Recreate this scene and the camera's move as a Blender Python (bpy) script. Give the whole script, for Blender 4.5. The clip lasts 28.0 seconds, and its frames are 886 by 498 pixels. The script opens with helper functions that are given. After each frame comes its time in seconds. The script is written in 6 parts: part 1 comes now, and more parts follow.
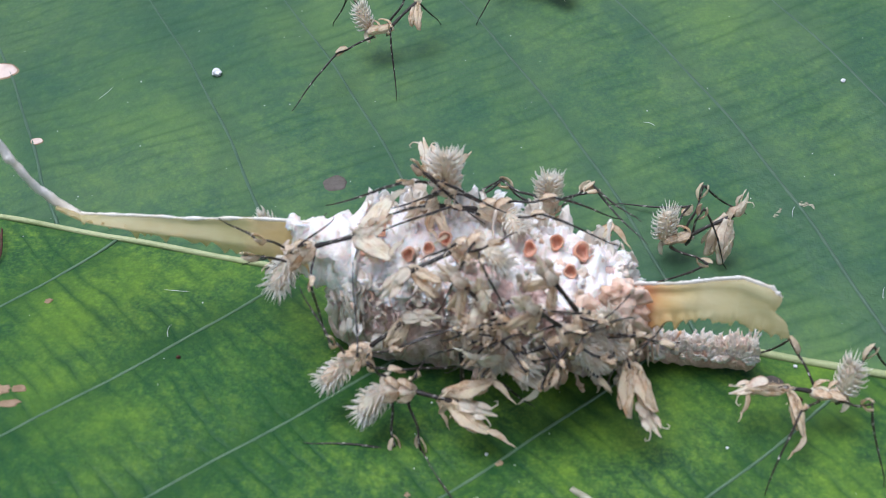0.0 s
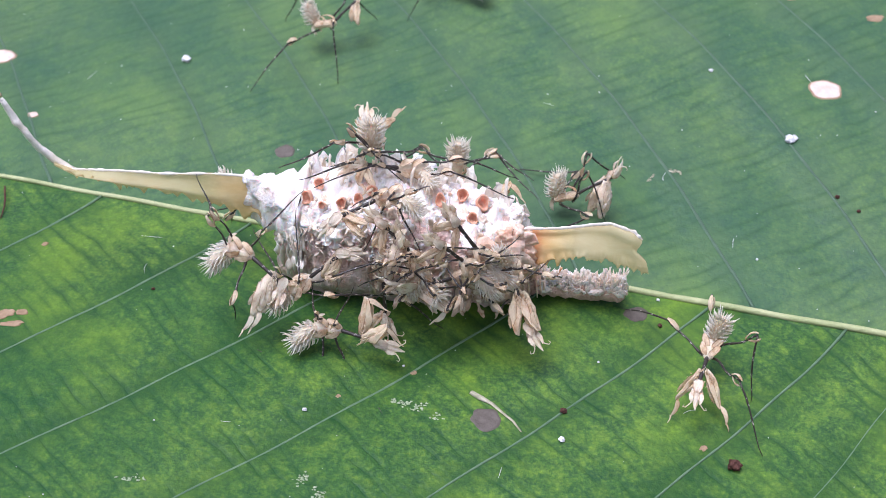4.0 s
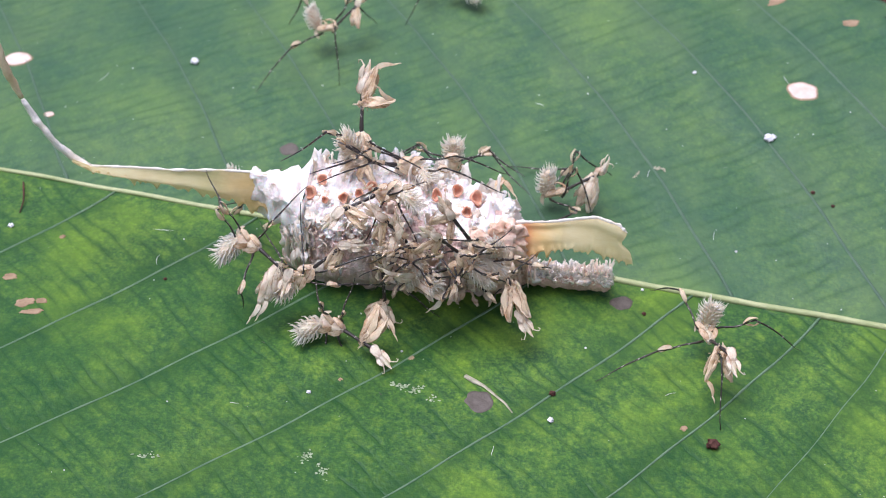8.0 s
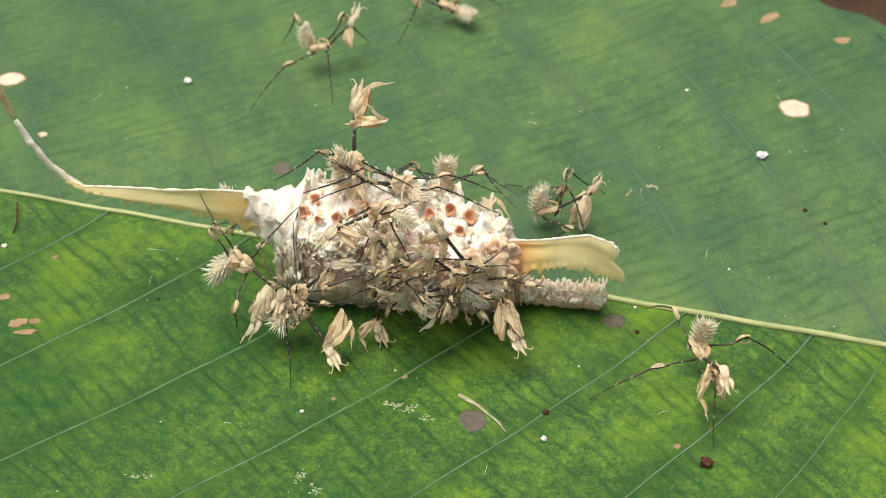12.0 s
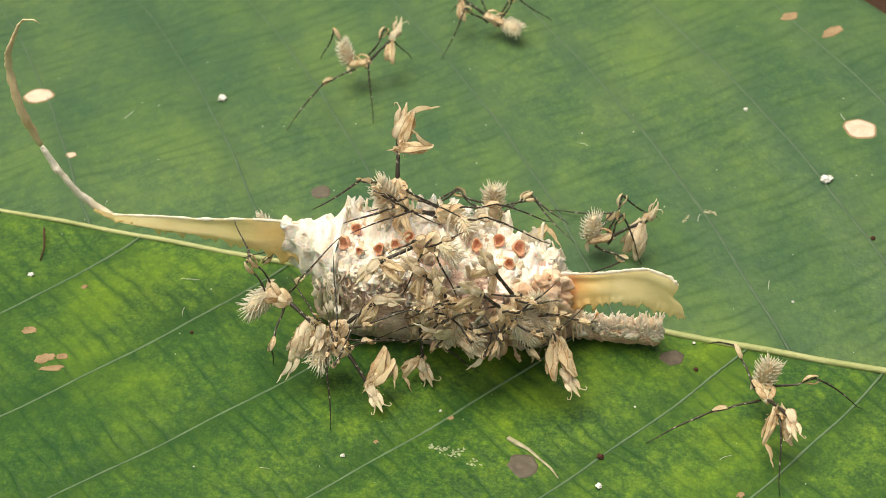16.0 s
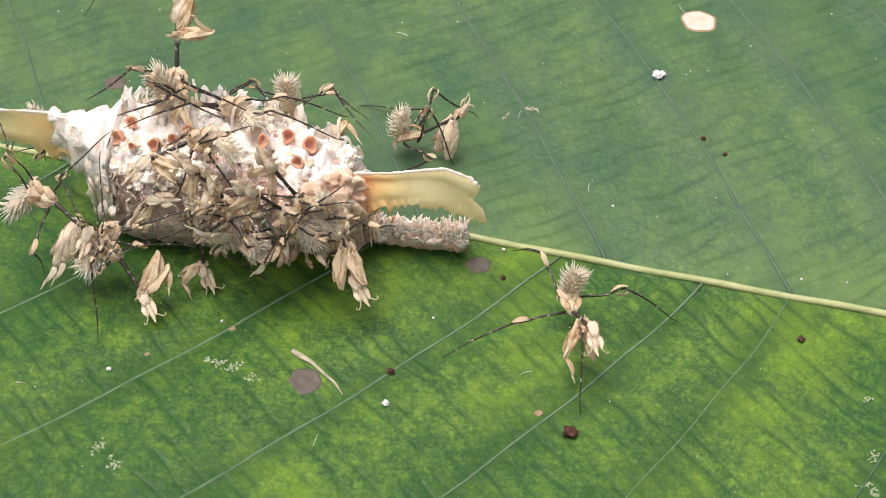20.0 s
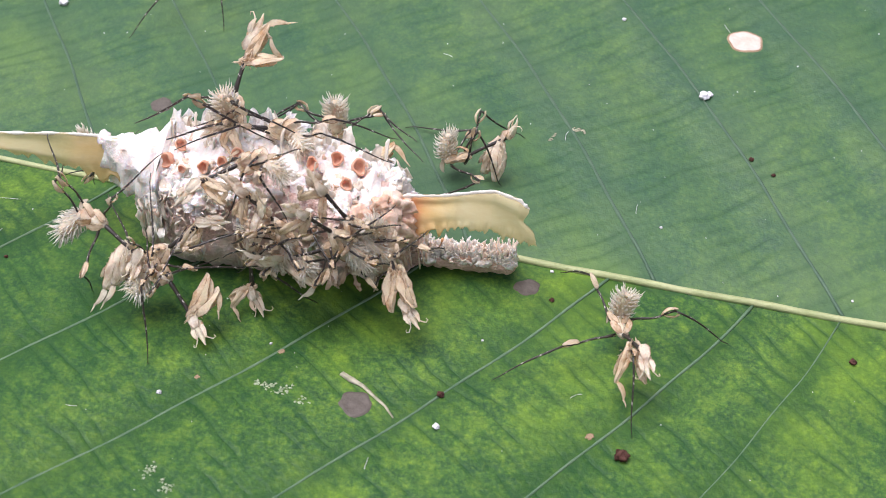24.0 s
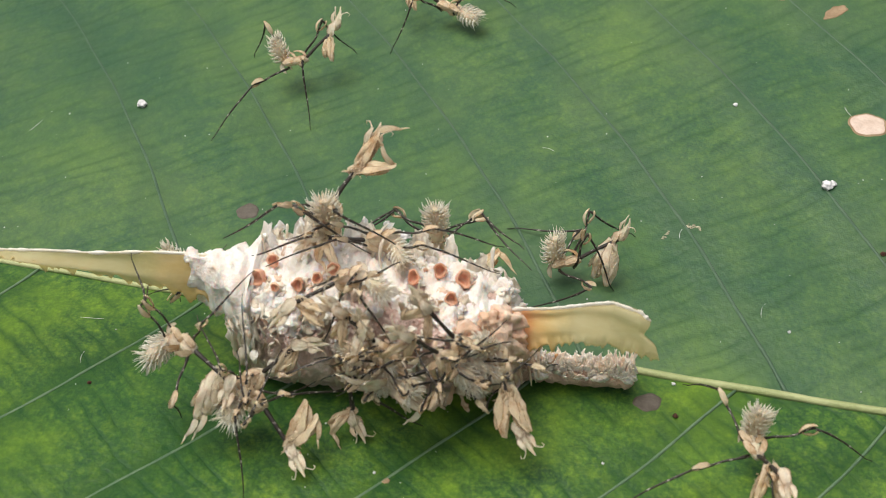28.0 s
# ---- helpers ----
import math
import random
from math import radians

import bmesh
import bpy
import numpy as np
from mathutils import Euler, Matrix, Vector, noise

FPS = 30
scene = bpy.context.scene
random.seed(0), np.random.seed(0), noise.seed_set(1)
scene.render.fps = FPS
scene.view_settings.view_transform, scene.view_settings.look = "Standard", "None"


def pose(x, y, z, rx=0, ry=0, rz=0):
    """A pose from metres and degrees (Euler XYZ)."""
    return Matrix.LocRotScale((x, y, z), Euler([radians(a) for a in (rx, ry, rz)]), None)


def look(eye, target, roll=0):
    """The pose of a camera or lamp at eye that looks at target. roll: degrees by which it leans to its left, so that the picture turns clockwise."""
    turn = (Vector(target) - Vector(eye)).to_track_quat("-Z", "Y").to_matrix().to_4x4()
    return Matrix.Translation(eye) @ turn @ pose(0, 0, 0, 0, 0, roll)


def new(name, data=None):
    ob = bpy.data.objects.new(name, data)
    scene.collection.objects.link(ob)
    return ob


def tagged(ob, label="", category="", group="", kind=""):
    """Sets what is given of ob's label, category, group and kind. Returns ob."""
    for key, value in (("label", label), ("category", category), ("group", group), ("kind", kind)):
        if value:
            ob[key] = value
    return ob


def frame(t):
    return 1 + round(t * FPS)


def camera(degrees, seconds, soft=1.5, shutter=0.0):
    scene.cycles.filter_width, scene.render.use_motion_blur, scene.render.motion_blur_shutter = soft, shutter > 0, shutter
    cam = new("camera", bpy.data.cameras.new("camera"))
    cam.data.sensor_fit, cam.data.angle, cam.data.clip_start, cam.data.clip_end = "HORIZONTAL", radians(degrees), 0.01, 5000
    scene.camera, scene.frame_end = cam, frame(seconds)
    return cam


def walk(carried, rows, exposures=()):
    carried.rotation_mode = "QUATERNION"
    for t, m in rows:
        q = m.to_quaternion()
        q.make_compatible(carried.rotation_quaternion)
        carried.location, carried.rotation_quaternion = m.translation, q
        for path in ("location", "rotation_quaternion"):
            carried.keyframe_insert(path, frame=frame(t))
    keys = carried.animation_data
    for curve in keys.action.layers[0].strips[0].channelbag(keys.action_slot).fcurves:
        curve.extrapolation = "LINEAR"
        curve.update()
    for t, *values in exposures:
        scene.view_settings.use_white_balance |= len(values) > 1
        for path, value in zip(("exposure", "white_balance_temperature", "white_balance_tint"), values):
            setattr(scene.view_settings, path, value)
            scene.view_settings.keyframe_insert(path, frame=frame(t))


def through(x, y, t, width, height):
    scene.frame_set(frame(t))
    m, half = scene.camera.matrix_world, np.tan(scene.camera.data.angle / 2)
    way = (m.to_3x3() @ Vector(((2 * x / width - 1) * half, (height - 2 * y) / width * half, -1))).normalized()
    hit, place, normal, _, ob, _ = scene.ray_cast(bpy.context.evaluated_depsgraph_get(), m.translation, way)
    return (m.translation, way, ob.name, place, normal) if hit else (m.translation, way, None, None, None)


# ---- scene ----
cam = camera(32.0, 28.0, soft=0.7)
cam.data.dof.use_dof = True
cam.data.dof.focus_distance = 0.102
cam.data.dof.aperture_fstop = 95.0

# seconds, eye in metres, turn in degrees
PATH = (
    (0.0, -0.00356, -0.06052, 0.06809, 44.84, 0.73, 1.27),
    (0.5, -0.00353, -0.06184, 0.06672, 45.02, 0.02, 1.52),
    (1.0, -0.00328, -0.06210, 0.06690, 43.96, -0.57, 1.17),
    (1.5, -0.00318, -0.06205, 0.06703, 43.88, -0.90, 0.85),
    (2.0, -0.00275, -0.06667, 0.07102, 44.55, -0.50, 1.03),
    (2.5, -0.00168, -0.07580, 0.07784, 45.32, -0.30, 1.19),
    (3.0, -0.00141, -0.07566, 0.07827, 45.19, -0.54, 0.96),
    (3.5, -0.00074, -0.07589, 0.07842, 45.13, -0.49, 0.70),
    (5.5, -0.00022, -0.08195, 0.08347, 45.20, -0.60, 0.61),
    (6.0, -0.00026, -0.08205, 0.08359, 45.33, -0.54, 0.60),
    (6.5, -0.00033, -0.08188, 0.08370, 45.27, -0.56, 0.73),
    (7.0, -0.00030, -0.08219, 0.08327, 45.54, -0.57, 0.65),
    (7.5, -0.00026, -0.08198, 0.08309, 45.21, -0.56, 0.67),
    (8.0, -0.00028, -0.08203, 0.08348, 45.12, -0.58, 0.64),
    (8.5, -0.00040, -0.08198, 0.08356, 45.32, -0.59, 0.63),
    (9.0, -0.00018, -0.08193, 0.08362, 45.38, -0.49, 0.67),
    (9.5, -0.00025, -0.08196, 0.08383, 45.55, -0.46, 0.57),
    (10.0, -0.00016, -0.08203, 0.08357, 45.74, -0.47, 0.57),
    (10.5, 0.00000, -0.08201, 0.08368, 45.67, -0.38, 0.47),
    (11.0, 0.00000, -0.08198, 0.08368, 45.66, -0.40, 0.40),
    (11.5, 0.00007, -0.08201, 0.08375, 45.68, -0.42, 0.40),
    (12.0, -0.00001, -0.08196, 0.08375, 45.70, -0.50, 0.39),
    (12.5, -0.00005, -0.08191, 0.08378, 45.72, -0.53, 0.37),
    (14.5, -0.00050, -0.08179, 0.08375, 46.00, -0.60, 0.52),
    (15.0, -0.00062, -0.08165, 0.08358, 45.75, -0.58, 0.69),
    (15.5, -0.00087, -0.08038, 0.08357, 45.27, -0.50, 0.75),
    (16.0, -0.00117, -0.07561, 0.08170, 45.31, 0.24, 1.31),
    (16.5, -0.00051, -0.07353, 0.07951, 44.81, 1.03, 1.53),
    (17.0, -0.00005, -0.07221, 0.07884, 43.14, 1.15, 1.65),
    (17.5, 0.00270, -0.06918, 0.07691, 43.61, 1.88, 1.77),
    (18.0, 0.00247, -0.06671, 0.07383, 43.18, 1.98, 2.96),
    (18.5, 0.00367, -0.06641, 0.07504, 43.13, 1.87, 3.32),
    (19.0, 0.00626, -0.06844, 0.07480, 43.58, 0.52, 2.51),
    (19.5, 0.00855, -0.06954, 0.07584, 41.54, -1.48, 0.35),
    (20.0, 0.00865, -0.06976, 0.07570, 41.71, -1.64, 0.19),
    (20.5, 0.00844, -0.06964, 0.07576, 41.73, -1.75, 0.21),
    (21.0, 0.00852, -0.06957, 0.07576, 41.68, -1.66, 0.32),
    (21.5, 0.00795, -0.06957, 0.07547, 41.78, -1.72, 0.16),
    (23.5, 0.00736, -0.06952, 0.07555, 42.38, -0.98, 0.77),
    (24.0, 0.00710, -0.06930, 0.07574, 42.29, -0.94, 0.77),
    (24.5, 0.00691, -0.06920, 0.07582, 42.52, -0.69, 0.92),
    (25.0, 0.00698, -0.06920, 0.07611, 42.76, -0.47, 1.02),
    (25.5, 0.00700, -0.06932, 0.07579, 42.92, -0.45, 1.07),
    (26.0, 0.00704, -0.06921, 0.07600, 42.88, -0.42, 1.11),
    (26.5, 0.00669, -0.06921, 0.07591, 43.05, -0.33, 1.01),
    (27.0, 0.00606, -0.06862, 0.07556, 43.17, 0.16, 1.47),
    (27.5, 0.00494, -0.06688, 0.07537, 42.47, 0.38, 1.66),
    (27.8, 0.00439, -0.06235, 0.07321, 44.23, 1.78, 1.31),
    (28.0, 0.00435, -0.06201, 0.07305, 44.36, 1.89, 1.28),
)
EXPOSURES = (
    (0.0, -0.09, 5400, 17), (1.0, 0.04, 5400, 20), (3.0, 0.25, 5500, 24), (6.0, 0.24, 5500, 29), (8.0, 0.22, 5600, 26), (9.0, 0.19, 5850, 18), (11.0, 0.18, 6750, 6), (15.0, 0.09, 7700, 6),
    (17.0, 0.15, 8000, 6), (18.0, -0.09, 7700, 4), (19.0, -0.17, 7450, 10), (20.0, 0.22, 6650, 18), (21.0, 0.22, 6100, 23), (24.0, 0.24, 5950, 24), (26.0, 0.12, 6300, 21), (27.0, 0.03, 6500, 16), (28.0, -0.13, 6600, 11),
)
walk(cam, [(t, pose(*p)) for t, *p in PATH], EXPOSURES)

# ---- light: a bright overcast sky ----
SUN_EL, SUN_AZ = radians(77), radians(-72)
world = bpy.data.worlds.new("overcast_sky")
scene.world = world
world.use_nodes = True
wn, wl = world.node_tree.nodes, world.node_tree.links
wn.clear()
sky = wn.new("ShaderNodeTexSky")
sky.sky_type, sky.sun_disc = "NISHITA", False
sky.sun_elevation, sky.sun_rotation = SUN_EL, SUN_AZ
sky.dust_density, sky.ozone_density = 4.0, 1.0
bg = wn.new("ShaderNodeBackground")
bg.inputs["Strength"].default_value = 0.125
wo = wn.new("ShaderNodeOutputWorld")
veil = wn.new("ShaderNodeHueSaturation")        # thin cloud takes the blue out of the sky
veil.inputs["Saturation"].default_value = 0.2
wl.new(sky.outputs[0], veil.inputs["Color"])
wl.new(veil.outputs[0], bg.inputs["Color"])
wl.new(bg.outputs[0], wo.inputs["Surface"])
sun = new("sun", bpy.data.lights.new("sun", "SUN"))
sun.data.energy, sun.data.angle, sun.data.color = 2.95, radians(38), (1.0, 0.95, 0.87)
sun.matrix_world = look((-0.11, 0.035, 0.5), (0, 0, 0))

# ---- all lengths below are in millimetres ----
MM = 0.001


def V(*a):
    return Vector(a)


def mat(name, rough=0.6, spec=0.4):
    m = bpy.data.materials.new(name)
    m.use_nodes = True
    b = m.node_tree.nodes["Principled BSDF"]
    b.inputs["Roughness"].default_value = rough
    b.inputs["Specular IOR Level"].default_value = spec
    return m, m.node_tree.nodes, m.node_tree.links, b


def coords(n, l, scale=(1, 1, 1), source="Object"):
    tc, mp = n.new("ShaderNodeTexCoord"), n.new("ShaderNodeMapping")
    mp.inputs["Scale"].default_value = scale
    l.new(tc.outputs[source], mp.inputs["Vector"])
    return mp.outputs["Vector"]


def noise_node(n, l, vec, scale, detail=4.0, rough=0.55, distort=0.0):
    t = n.new("ShaderNodeTexNoise")
    t.inputs["Scale"].default_value, t.inputs["Detail"].default_value = scale, detail
    t.inputs["Roughness"].default_value, t.inputs["Distortion"].default_value = rough, distort
    l.new(vec, t.inputs["Vector"])
    return t.outputs["Fac"]


def ramp(n, l, fac, *stops):
    r = n.new("ShaderNodeValToRGB")
    e = r.color_ramp.elements
    while len(e) < len(stops):
        e.new(0.5)
    for k, (p, c) in zip(e, stops):
        k.position, k.color = p, (*c, 1) if len(c) == 3 else c
    l.new(fac, r.inputs["Fac"])
    return r.outputs["Color"]


def mix(n, l, fac, a, b, mode="MIX"):
    m = n.new("ShaderNodeMix")
    m.data_type, m.blend_type = "RGBA", mode
    for sock, val in ((m.inputs["Factor"], fac), (m.inputs["A"], a), (m.inputs["B"], b)):
        if isinstance(val, (int, float)):
            sock.default_value = val
        elif isinstance(val, tuple):
            sock.default_value = (*val, 1)
        else:
            l.new(val, sock)
    return m.outputs["Result"]


def bump(n, l, b, height, strength, dist_mm):
    k = n.new("ShaderNodeBump")
    k.inputs["Strength"].default_value, k.inputs["Distance"].default_value = strength, dist_mm * MM
    l.new(height, k.inputs["Height"])
    l.new(k.outputs["Normal"], b.inputs["Normal"])


def two_tone(name, dark, light, coarse, fine, rough=0.6, spec=0.35, relief=0.4, dist=0.15, translucent=0.0, lo=0.35, hi=0.65, vary=0.0, grain=None):
    """A dry organic surface: two colours mixed by coarse and fine grain, scales per millimetre, each object a little different."""
    m, n, l, b = mat(name, rough, spec)
    vec = coords(n, l, (1000, 1000, 1000))
    info = n.new("ShaderNodeObjectInfo")
    shift = n.new("ShaderNodeVectorMath")
    shift.operation = "MULTIPLY_ADD"
    l.new(info.outputs["Random"], shift.inputs[0])
    shift.inputs[1].default_value = (40, 25, 15)
    l.new(vec, shift.inputs[2])
    vec = shift.outputs["Vector"]
    f1, f2 = noise_node(n, l, vec, coarse), noise_node(n, l, vec, fine, 5)
    c1 = ramp(n, l, f1, (lo, dark), (hi, light))
    c2 = ramp(n, l, f2, (0.3, tuple(0.72 * k for k in light)), (0.7, light))
    col = mix(n, l, 0.4, c1, c2)
    shade = ramp(n, l, info.outputs["Random"], (0.0, (1 - vary, 1 - 1.1 * vary, 1 - 1.25 * vary)), (1.0, (1.0, 1.0, 1.0)))
    col = mix(n, l, 1.0, col, shade, "MULTIPLY")
    l.new(col, b.inputs["Base Color"])
    if translucent:
        b.inputs["Subsurface Weight"].default_value = translucent
        b.inputs["Subsurface Radius"].default_value = (0.0006, 0.0004, 0.0003)
        b.inputs["Subsurface Scale"].default_value = 0.6
    if grain:
        f3 = noise_node(n, l, coords(n, l, tuple(1000 * k for k in grain)), 1.0, 3.0, 0.6)
        col = mix(n, l, 1.0, col, ramp(n, l, f3, (0.34, (0.52, 0.43, 0.35)), (0.46, (0.93, 0.90, 0.87)), (0.60, (1.0, 1.0, 1.0))), "MULTIPLY")
        l.new(col, b.inputs["Base Color"])
        f2 = mix(n, l, 0.6, f2, f3)
    bump(n, l, b, f2, relief, dist)
    return m


# ---- materials ----
def leaf_material():
    m, n, l, b = mat("leaf_blade", 0.40, 0.20)
    uv = n.new("ShaderNodeUVMap")
    uv.uv_map = "veins"
    obj = coords(n, l, (1000, 1000, 1000))

    def across(a, c, detail, distort):
        mp = n.new("ShaderNodeMapping")
        mp.inputs["Scale"].default_value = (a, c, 1)
        l.new(uv.outputs["UV"], mp.inputs["Vector"])
        return noise_node(n, l, mp.outputs["Vector"], 1.0, detail, 0.5, distort)
    # cross veins: thin dark lines square to the side veins, wavering and broken
    def op(kind, x, y=None, z=None):
        k = n.new("ShaderNodeMath")
        k.operation = kind
        for sock, val in zip(k.inputs, (x, y, z)):
            if val is None:
                continue
            if isinstance(val, (int, float)):
                sock.default_value = val
            else:
                l.new(val, sock)
        return k.outputs[0]
    sp = n.new("ShaderNodeSeparateXYZ")
    l.new(uv.outputs["UV"], sp.inputs[0])
    drift = across(0.11, 0.22, 3.0, 0.0)
    broken = across(0.22, 0.35, 2.0, 0.0)
    wob = op("MULTIPLY_ADD", drift, 2.4, op("MULTIPLY", sp.outputs["Y"], 0.80))
    near = op("PINGPONG", wob, 0.5)
    web = ramp(n, l, near, (0.0, (0.9, 0.9, 0.9)), (0.07, (0.6, 0.6, 0.6)), (0.26, (0.0, 0.0, 0.0)))
    gap = ramp(n, l, broken, (0.36, (0.0, 0.0, 0.0)), (0.62, (1, 1, 1)))
    web = mix(n, l, 1.0, web, gap, "MULTIPLY")
    half = op("MULTIPLY_ADD", op("GREATER_THAN", sp.outputs["X"], 150.0), -0.42, 1.0)      # fainter on the far half
    web = mix(n, l, half, (0.0, 0.0, 0.0), web)
    # the small fields between them
    vo = n.new("ShaderNodeTexVoronoi")
    vo.feature, vo.inputs["Scale"].default_value, vo.inputs["Randomness"].default_value = "SMOOTH_F1", 2.1, 1.0
    l.new(obj, vo.inputs["Vector"])
    field = vo.outputs["Distance"]
    cells = noise_node(n, l, obj, 0.75, 4.0, 0.62)
    patches = noise_node(n, l, obj, 0.045, 3.0, 0.5)
    fine = noise_node(n, l, obj, 4.6, 3.0, 0.65)
    DEEP, MID, LIME = (0.018, 0.060, 0.023), (0.060, 0.144, 0.026), (0.182, 0.294, 0.030)
    col = ramp(n, l, cells, (0.37, DEEP), (0.49, MID), (0.62, LIME))
    col = mix(n, l, 0.46, col, ramp(n, l, field, (0.08, LIME), (0.28, MID), (0.48, DEEP)))
    vm = n.new("ShaderNodeTexVoronoi")
    vm.feature, vm.inputs["Scale"].default_value = "DISTANCE_TO_EDGE", 1.7
    l.new(obj, vm.inputs["Vector"])
    mesh_lines = ramp(n, l, vm.outputs["Distance"], (0.0, (0.62, 0.74, 0.80)), (0.05, (0.80, 0.87, 0.90)), (0.13, (1.0, 1.0, 1.0)))
    col = mix(n, l, 0.8, col, mesh_lines, "MULTIPLY")
    col = mix(n, l, 0.36, col, ramp(n, l, fine, (0.36, DEEP), (0.50, MID), (0.66, LIME)))
    old = ramp(n, l, patches, (0.36, (0.55, 0.55, 0.55)), (0.60, (0.0, 0.0, 0.0)))
    col = mix(n, l, old, col, (0.014, 0.072, 0.017))
    clouds = ramp(n, l, noise_node(n, l, obj, 0.085, 4.0, 0.6), (0.50, (0.0, 0.0, 0.0)), (0.68, (0.5, 0.5, 0.5)))
    col = mix(n, l, clouds, col, (0.150, 0.265, 0.016))
    # darker green along the side veins, yellower in the windows between them
    bt, bx = n.new("ShaderNodeUVMap"), n.new("ShaderNodeSeparateXYZ")
    bt.uv_map = "between"
    l.new(bt.outputs["UV"], bx.inputs[0])
    wander = op("MULTIPLY_ADD", op("SUBTRACT", noise_node(n, l, obj, 0.35, 4.0, 0.6), 0.5), 0.6, bx.outputs["X"])
    along = ramp(n, l, wander, (0.0, (0.65, 0.65, 0.65)), (0.16, (0.38, 0.38, 0.38)), (0.45, (0.0, 0.0, 0.0)))
    col = mix(n, l, along, col, (0.020, 0.070, 0.014))
    # far half: sky sheen painted into the colour as a patchy blue-grey tint
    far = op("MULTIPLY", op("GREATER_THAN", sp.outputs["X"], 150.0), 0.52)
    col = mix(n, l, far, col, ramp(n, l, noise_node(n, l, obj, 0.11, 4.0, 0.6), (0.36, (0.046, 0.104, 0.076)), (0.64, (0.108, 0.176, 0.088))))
    col = mix(n, l, mix(n, l, 0.8, (0.0, 0.0, 0.0), web), col, (0.010, 0.056, 0.016))
    l.new(col, b.inputs["Base Color"])
    l.new(ramp(n, l, patches, (0.3, (0.32, 0.32, 0.32)), (0.7, (0.44, 0.44, 0.44))), b.inputs["Roughness"])
    bump(n, l, b, mix(n, l, 0.3, mix(n, l, 0.5, field, fine), web), 0.5, 0.20)
    return m


def banded_material():
    """Dark legs with pale flecks along them."""
    m, n, l, b = mat("dark_banded_leg", 0.45, 0.5)
    vec = coords(n, l, (3000, 9000, 9000))
    f = noise_node(n, l, vec, 1.0, 2.0, 0.5)
    c = ramp(n, l, f, (0.0, (0.018, 0.015, 0.012)), (0.62, (0.034, 0.027, 0.021)), (0.66, (0.26, 0.24, 0.21)), (0.72, (0.66, 0.62, 0.56)))
    l.new(c, b.inputs["Base Color"])
    bump(n, l, b, f, 0.3, 0.05)
    return m


LEAF = leaf_material()
MIDRIB = two_tone("midrib_pale_green", (0.25, 0.31, 0.11), (0.45, 0.48, 0.24), 0.5, 5.0, 0.5, 0.4, 0.5, 0.12)
VEIN = two_tone("side_vein", (0.055, 0.125, 0.062), (0.125, 0.205, 0.112), 0.6, 5.0, 0.5, 0.4, 0.5, 0.08)
FAINT = two_tone("faint_vein", (0.038, 0.092, 0.052), (0.080, 0.142, 0.082), 0.6, 5.0, 0.5, 0.4, 0.5, 0.08)
DARKVEIN = two_tone("dark_side_vein", (0.024, 0.070, 0.030), (0.060, 0.125, 0.062), 0.6, 5.0, 0.5, 0.4, 0.5, 0.08)
SOIL = two_tone("forest_soil", (0.018, 0.010, 0.007), (0.10, 0.055, 0.035), 0.05, 0.6, 0.9, 0.2, 1.0, 3.0)
FOAM = two_tone("white_foam", (0.87, 0.71, 0.59), (0.96, 0.90, 0.835), 1.3, 6.0, 0.7, 0.3, 0.7, 0.25, 0.5, 0.30, 0.48)
FRILL = two_tone("cream_foam", (0.74, 0.59, 0.43), (0.93, 0.865, 0.745), 0.6, 6.0, 0.6, 0.3, 0.6, 0.15, 0.3, 0.34, 0.56, 0.25)
CORE = two_tone("grey_brown_parchment", (0.60, 0.35, 0.27), (0.95, 0.77, 0.68), 0.9, 4.0, 0.36, 0.55, 1.0, 0.4, 0.2, 0.40, 0.62)
PINK = two_tone("salmon_foam", (0.72, 0.40, 0.23), (0.90, 0.71, 0.56), 0.7, 6.0, 0.5, 0.4, 0.7, 0.15, 0.4, 0.34, 0.62, 0.2)
ORANGE = two_tone("orange_cell", (0.62, 0.26, 0.14), (0.86, 0.52, 0.36), 1.2, 6.0, 0.4, 0.5, 0.5, 0.1, 0.3)


